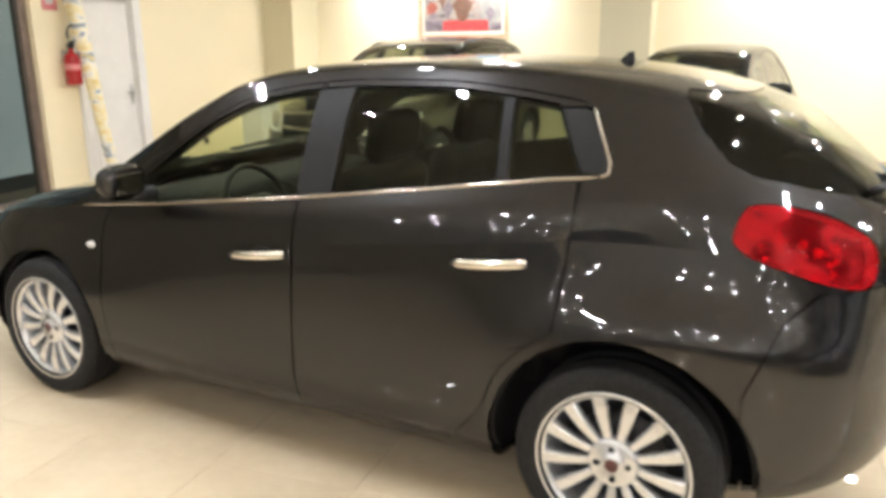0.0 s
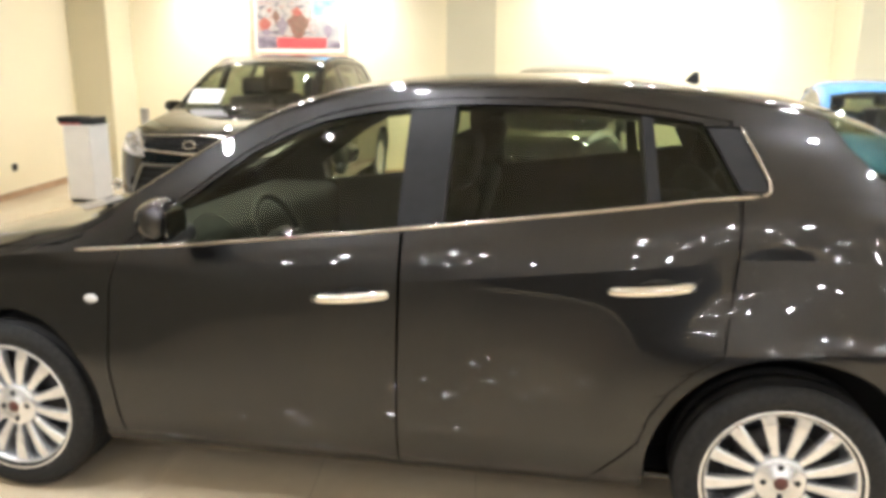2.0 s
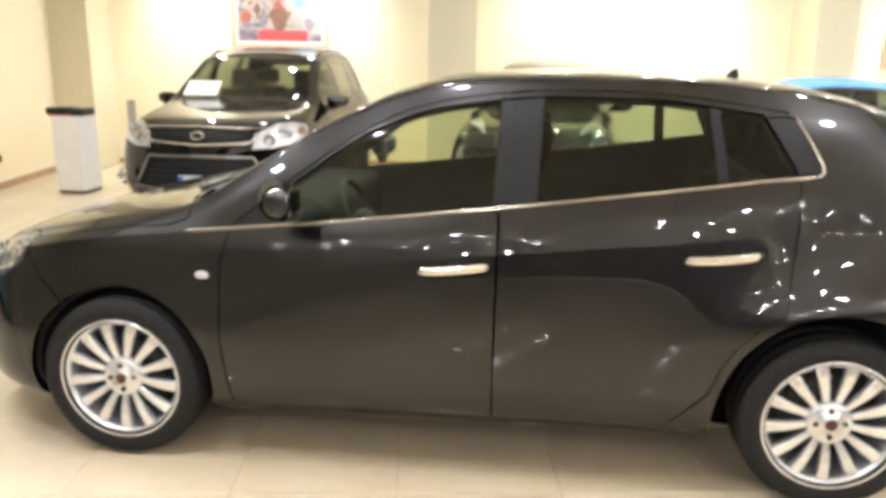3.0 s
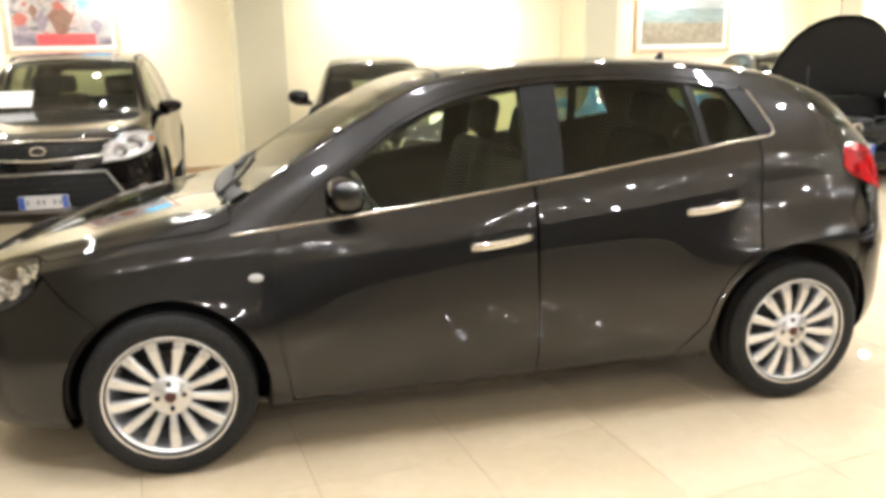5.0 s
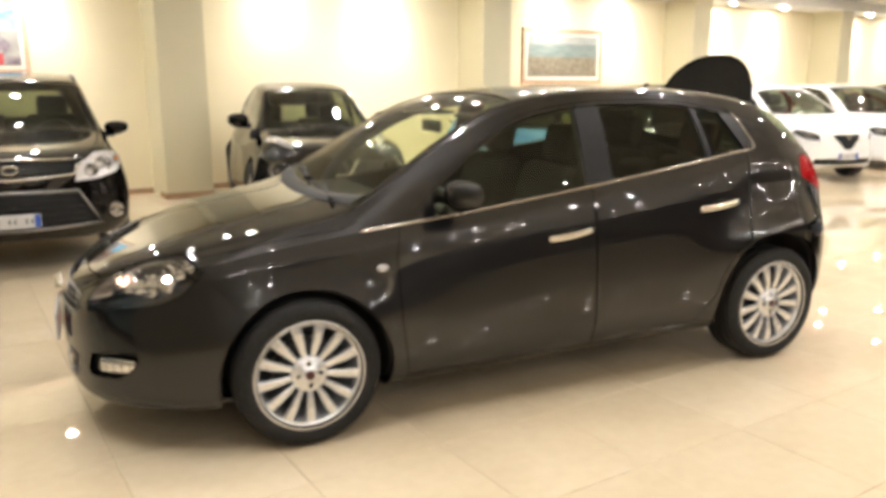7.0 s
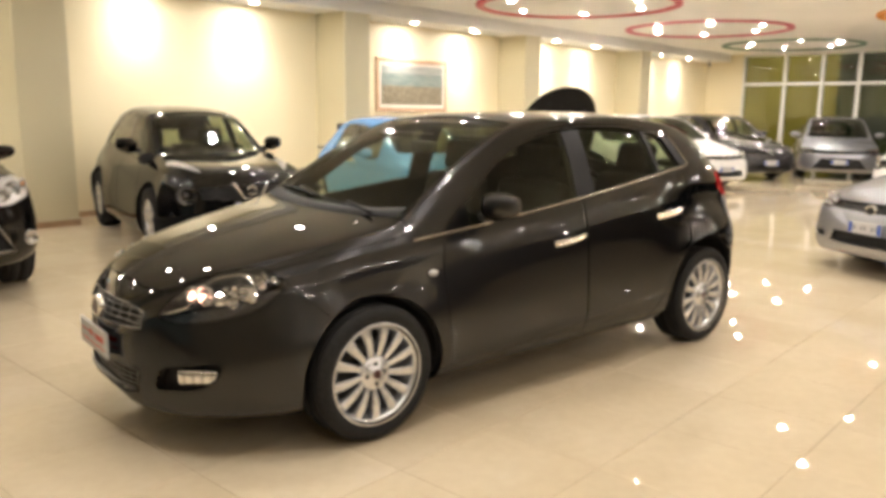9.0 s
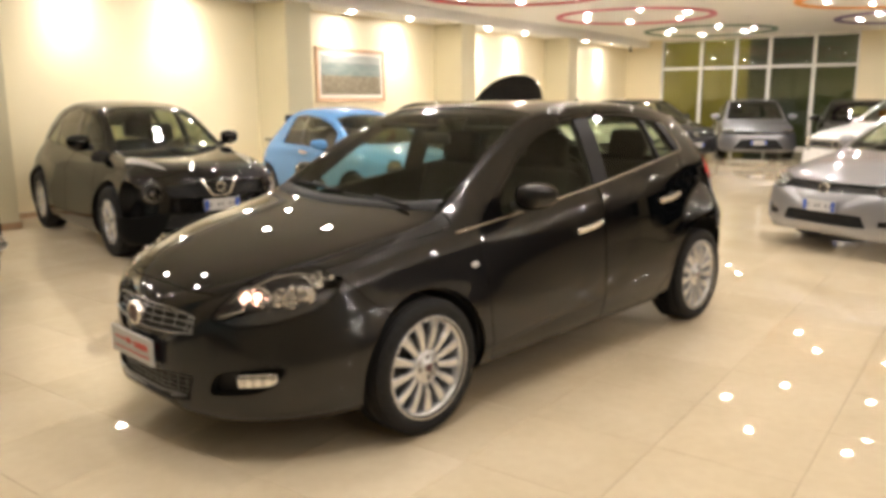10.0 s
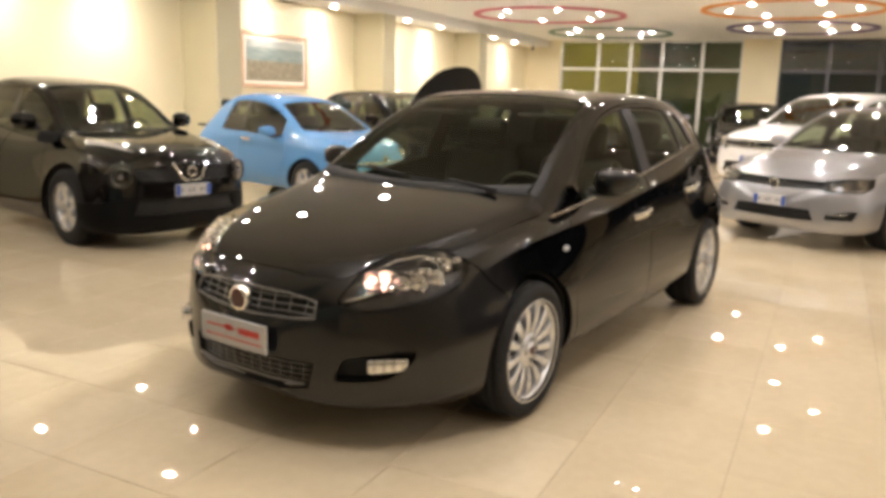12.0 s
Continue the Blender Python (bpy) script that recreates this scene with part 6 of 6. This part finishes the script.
def picture(u0, u1, z0, z1, fw, mount, label, pieces):
    """A framed picture on the back wall: four frame bars, a mount, and the painted fields."""
    v = V1 - 0.002
    root = tagged(new("framed_picture"), label, "picture")
    root.matrix_basis = ROOM @ pose(u0, v, z0)
    w, h = u1 - u0, z1 - z0
    for lo, hi in (((0, -0.035, 0), (w, 0, fw)), ((0, -0.035, h - fw), (w, 0, h)), ((0, -0.033, fw), (fw, 0, h - fw)), ((w - fw, -0.033, fw), (w, 0, h - fw))):
        part("frame_bar", box(lo, hi, 0.006, seg=2), M_OAK, root)
    part("mount", box((fw, -0.014, fw), (w - fw, -0.002, h - fw)), M_MOUNT, root)
    a, b, c, d = fw + mount, w - fw - mount, fw + mount, h - fw - mount
    for x0, x1, y0, y1, k, mat in pieces:
        if k >= 5:           # a rounded, painted figure
            bm = lathe([(0.0, -0.5), (0.5, -0.5), (0.5, 0.5), (0.0, 0.5)], 14)
            for v_ in bm.verts:
                v_.co.x, v_.co.z = v_.co.x * (1 + 0.25 * math.sin(7 * v_.co.z + k)), v_.co.z * (1 + 0.15 * math.cos(9 * v_.co.x))
            part("painted_figure", bm, mat, root, m=pose(a + (b - a) * (x0 + x1) / 2, -0.015 - 0.0006 * k, c + (d - c) * (y0 + y1) / 2) @ Matrix.Diagonal(((b - a) * (x1 - x0), 0.003, (d - c) * (y1 - y0), 1)))
            continue
        part("painted_field", box((a + (b - a) * x0, -0.016 - 0.0015 * k, c + (d - c) * y0), (a + (b - a) * x1, -0.012, c + (d - c) * y1)), mat, root)


M_FIGBROWN = daub("painted_brown", [(0.3, (0.11, 0.06, 0.035)), (0.5, (0.22, 0.13, 0.08)), (0.7, (0.20, 0.04, 0.03))], 9, (1, 1, 1))
M_FIGMAUVE = daub("painted_mauve", [(0.3, (0.12, 0.09, 0.11)), (0.5, (0.24, 0.20, 0.22)), (0.7, (0.36, 0.32, 0.30))], 8, (1, 1, 1))
M_FIGORANGE = daub("painted_orange", [(0.3, (0.30, 0.05, 0.035)), (0.7, (0.42, 0.16, 0.10))], 9, (1, 1, 1))
picture(-2.86, -1.52, 1.60, 2.52, 0.065, 0.035, "painting of a crowd under blue sky in pale wooden frame",
        [(0, 1, 0, 1, 0, M_PALE), (0.68, 0.98, 0.60, 1.0, 1, M_SKY), (0.0, 0.68, 0.22, 0.86, 1, M_HARBOUR), (0.0, 0.24, 0.02, 0.30, 1, M_FIGMAUVE), (0.24, 0.83, 0.02, 0.21, 2, M_POSTRED), (0.83, 1.0, 0.02, 0.16, 1, M_FIGMAUVE),
         (0.03, 0.17, 0.30, 0.56, 6, M_FIGORANGE), (0.06, 0.18, 0.24, 0.36, 7, M_FIGMAUVE), (0.38, 0.62, 0.20, 0.66, 6, M_FIGBROWN), (0.26, 0.36, 0.24, 0.60, 8, M_FIGMAUVE), (0.44, 0.54, 0.60, 0.76, 9, M_FIGORANGE),
         (0.20, 0.27, 0.46, 0.70, 7, M_FIGBROWN), (0.64, 0.74, 0.22, 0.52, 8, M_HARBOUR), (0.80, 0.90, 0.20, 0.46, 7, M_FIGMAUVE)])
picture(6.28, 8.22, 1.47, 2.46, 0.075, 0.055, "dark seaside painting in a pale wooden frame",
        [(0, 1, 0.0, 0.48, 0, M_SHORE), (0, 1, 0.48, 0.80, 0, M_SEA), (0, 1, 0.80, 1.0, 0, M_HAZE)])

# white door in the left wall
door = tagged(new("door_1"), "white panelled door with lever handle, closed", "door", kind="structure")
door.matrix_basis = ROOM.copy()
part("door_leaf", box((U0 - 0.11, DOOR_A + 0.03, 0.01), (U0 - 0.065, DOOR_B - 0.03, 2.05), 0.004), M_WHITE, door)
for z0, z1 in ((0.15, 0.95), (1.08, 1.93)):
    part("door_panel", box((U0 - 0.067, DOOR_A + 0.16, z0), (U0 - 0.058, DOOR_B - 0.16, z1), 0.006), M_WHITE, door)
for lo, hi in (((U0 - 0.12, DOOR_A - 0.09, 0), (U0 + 0.02, DOOR_A + 0.03, 2.17)), ((U0 - 0.12, DOOR_B - 0.03, 0), (U0 + 0.02, DOOR_B + 0.09, 2.17)), ((U0 - 0.12, DOOR_A + 0.03, 2.05), (U0 + 0.02, DOOR_B - 0.03, 2.17))):
    part("door_frame", box(lo, hi, 0.006, seg=2), M_WHITE, door)
part("handle_plate", box((U0 - 0.066, DOOR_B - 0.115, 0.90), (U0 - 0.058, DOOR_B - 0.075, 1.12), 0.003), M_STEEL, door)
part("door_handle", tube([(U0 - 0.06, DOOR_B - 0.095, 1.04), (U0 - 0.01, DOOR_B - 0.095, 1.04), (U0 - 0.005, DOOR_B - 0.12, 1.04), (U0 - 0.005, DOOR_B - 0.21, 1.04)], 0.009), M_STEEL, door, "steel lever handle", smooth=True)

# fire extinguisher on the wall, with its sign
ex = tagged(new("fire_extinguisher"), "red fire extinguisher hanging on the cream wall", "extinguisher")
ex.matrix_basis = ROOM @ pose(U0 + 0.10, 3.19, 1.17)
part("bottle", lathe([(0.0, 0.0), (0.068, 0.0), (0.080, 0.012), (0.080, 0.25), (0.072, 0.29), (0.045, 0.32), (0.028, 0.33), (0.026, 0.36), (0.0, 0.36)], 32, "Z"), M_EXTING, ex, smooth=True)
part("bottle_label", lathe([(0.0808, 0.15), (0.0812, 0.155), (0.0812, 0.20), (0.0808, 0.205)], 24, "Z", arc=2 * math.pi), plain("faded_pink_label", (0.55, 0.20, 0.20), 0.4), ex, "faded printed label")
part("valve", box((-0.025, -0.03, 0.36), (0.03, 0.03, 0.41), 0.008), M_DARK, ex)
part("lever", tube([(0.0, -0.02, 0.41), (0.01, 0.05, 0.435), (0.01, 0.12, 0.445)], 0.008), M_DARK, ex, smooth=True)
part("hose", tube([(0.03 + 0.02 * math.sin(0.5 * a), 0.02 + 0.088 * math.sin(a), 0.415 + 0.088 * (1 - math.cos(a))) for a in [-0.6 + 0.42 * k for k in range(15)]], 0.010), M_DARK, ex, "black rubber hose in a loop", smooth=True)
part("bracket", box((-0.10, -0.03, 0.20), (-0.07, 0.03, 0.34), 0.004), M_STEEL, ex)
sg = tagged(part("safety_sign", box((U0 + 0.001, 3.00, 1.90), (U0 + 0.006, 3.18, 2.14)), plain("faded_red_sign", (0.62, 0.20, 0.22), 0.4), None, m=ROOM.copy()), "small red and white fire sign on the wall", "sign")
part("sign_field", box((U0 + 0.005, 3.04, 1.96), (U0 + 0.0075, 3.14, 2.08)), M_PLATE, sg)

# flag pole with a rolled yellow printed banner leaning against the wall by the door
M_BANNER = daub("yellow_printed_cloth", [(0.30, (0.72, 0.55, 0.16)), (0.46, (0.82, 0.72, 0.42)), (0.54, (0.86, 0.82, 0.70)), (0.62, (0.20, 0.26, 0.36)), (0.70, (0.80, 0.62, 0.20))], 5.0, (1, 1, 2.2))
bn = tagged(new("rolled_banner"), "rolled yellow printed cloth banner leaning beside the door", "banner")
bn.matrix_basis = ROOM @ pose(U0 + 0.30, 3.42, 0.0, 0, 0, 0)
bm = lathe([(0.0, 0.02), (0.045, 0.02), (0.055, 0.12), (0.058, 0.6), (0.066, 1.1), (0.075, 1.6), (0.082, 2.05), (0.075, 2.2), (0.0, 2.21)], 22, "Z")
for v in bm.verts:
    k = 1 + 0.10 * math.sin(5 * math.atan2(v.co.y, v.co.x) + 3 * v.co.z)
    v.co.x, v.co.y = v.co.x * k - 0.085 * v.co.z, v.co.y * k - 0.080 * v.co.z
part("cloth_roll", bm, M_BANNER, bn, smooth=True)
part("pole", tube([(0, 0, 0.0), (-0.20, -0.19, 2.35)], 0.014), M_STEEL, bn, smooth=True)

# white cabinet with leaflets on it, in the corner
cab = tagged(new("low_cabinet"), "plain white low cabinet standing by the corner column", "cabinet")
cab.matrix_basis = ROOM @ pose(-4.08, 5.30, 0, 0, 0, -8)
part("body", box((-0.165, -0.17, 0.03), (0.165, 0.17, 0.82), 0.006), M_WHITE, cab)
part("top", box((-0.175, -0.18, 0.82), (0.175, 0.18, 0.845), 0.006), M_WHITE, cab)
part("plinth", box((-0.155, -0.15, 0.0), (0.155, 0.16, 0.03)), M_DARK, cab)
part("cabinet_door", box((-0.155, -0.181, 0.06), (0.155, -0.171, 0.80), 0.003), M_WHITE, cab)
lf = tagged(new("leaflet_stack"), "low black stack of leaflets edged red on the cabinet", "leaflets")
lf.matrix_basis = cab.matrix_basis @ pose(0, 0, 0.845)
part("red_leaflets", box((-0.215, -0.15, 0), (0.02, 0.12, 0.022), 0.003), plain("red_leaflet_paper", (0.42, 0.05, 0.04), 0.5), lf)
part("black_folder", box((-0.225, -0.16, 0.022), (0.01, 0.12, 0.085), 0.006), M_DARK, lf)
lf2 = tagged(part("leaflet_tray", box((0.03, -0.14, 0), (0.175, 0.13, 0.08), 0.008), plain("black_tray", (0.02, 0.02, 0.02), 0.4), None), "black plastic tray on the white cabinet", "tray")
lf2.matrix_basis = cab.matrix_basis @ pose(0, 0, 0.845)

# slim grey post behind the cabinet
post = tagged(new("barrier_post"), "slim plain grey post standing near the corner", "post")
post.matrix_basis = ROOM @ pose(-3.70, 6.0, 0)
part("shaft", box((-0.04, -0.04, 0.02), (0.04, 0.04, 0.985), 0.006), M_STEEL, post)
part("foot", box((-0.13, -0.13, 0.0), (0.13, 0.13, 0.02), 0.004), M_DARK, post)

# socket low on the wall
po = tagged(part("wall_socket", box((U0, 5.35, 0.30), (U0 + 0.012, 5.44, 0.38), 0.003), M_DARK, None, m=ROOM.copy()), "dark socket plate low on the cream wall", "socket")

# security camera under the soffit at the far end
sc = tagged(new("security_camera"), "small dark security camera under the ceiling", "camera")
sc.matrix_basis = ROOM @ pose(19.2, 7.0, 2.95, 0, 0, 200)
part("housing", box((-0.10, -0.04, -0.04), (0.10, 0.04, 0.04), 0.012, seg=2), M_DARK, sc, smooth=True)
part("arm", tube([(0.0, 0, 0.04), (0.02, 0, 0.08), (0.02, 0, 0.13)], 0.014), M_DARK, sc, smooth=True)
part("lens_ring", lathe([(0.0, -0.11), (0.022, -0.11), (0.028, -0.10), (0.028, -0.09)], 18, "X"), M_GLOSSBLACK, sc)


# ---- polished floor tiles, 0.6 m, laid last ----
TU, TV, TS = -0.35, -0.96, 0.60


def tile_mesh():
    g, b, h = TS / 2 - 0.0012, 0.0015, 0.012
    bm = bmesh.new()
    top = [bm.verts.new((x * (g - b), y * (g - b), 0.0)) for x, y in ((-1, -1), (1, -1), (1, 1), (-1, 1))]
    mid = [bm.verts.new((x * g, y * g, -b)) for x, y in ((-1, -1), (1, -1), (1, 1), (-1, 1))]
    low = [bm.verts.new((x * g, y * g, -h)) for x, y in ((-1, -1), (1, -1), (1, 1), (-1, 1))]
    bm.faces.new(top)
    for a, b_ in ((top, mid), (mid, low)):
        for k in range(4):
            bm.faces.new((b_[k], b_[(k + 1) % 4], a[(k + 1) % 4], a[k]))
    me = bpy.data.meshes.new("tile")
    bm.to_mesh(me)
    bm.free()
    me.materials.append(M_TILE)
    return me


ME_TILE = tile_mesh()
tiled = tagged(new("floor"), "polished beige stone-look floor tiles with thin joints", "floor", kind="structure")
tiled.matrix_basis = ROOM.copy()
tile_v = [tuple(v.co) for v in ME_TILE.vertices]
tile_f = [tuple(p.vertices) for p in ME_TILE.polygons]
rest_v, rest_f, near_n = [], [], 0
rng = random.Random(7)
for i in range(-9, 36):
    for j in range(-28, 16):
        u, v = TU + TS * (i + 0.5), TV + TS * (j + 0.5)
        if u < U0 - TS / 2 or u > U1 + TS / 2 or v < V0 - TS / 2 or v > V1 + TS / 2:
            continue
        dz = rng.uniform(-0.0004, 0.0)
        if -4.5 < u < 4.9 and -4.4 < v < 2.5 and near_n < 300:
            t = new("tile", ME_TILE)
            t.parent = tiled
            t.location = (u, v, dz)
            near_n += 1
        else:
            k = len(rest_v)
            rest_v += [(x + u, y + v, z + dz) for x, y, z in tile_v]
            rest_f += [tuple(q + k for q in f_) for f_ in tile_f]
me = bpy.data.meshes.new("far_tiles")
me.from_pydata(rest_v, [], rest_f)
me.materials.append(M_TILE)
far = tagged(new("far_tiles", me), "polished beige floor tiles further off", kind="stuff")
far.parent = tiled
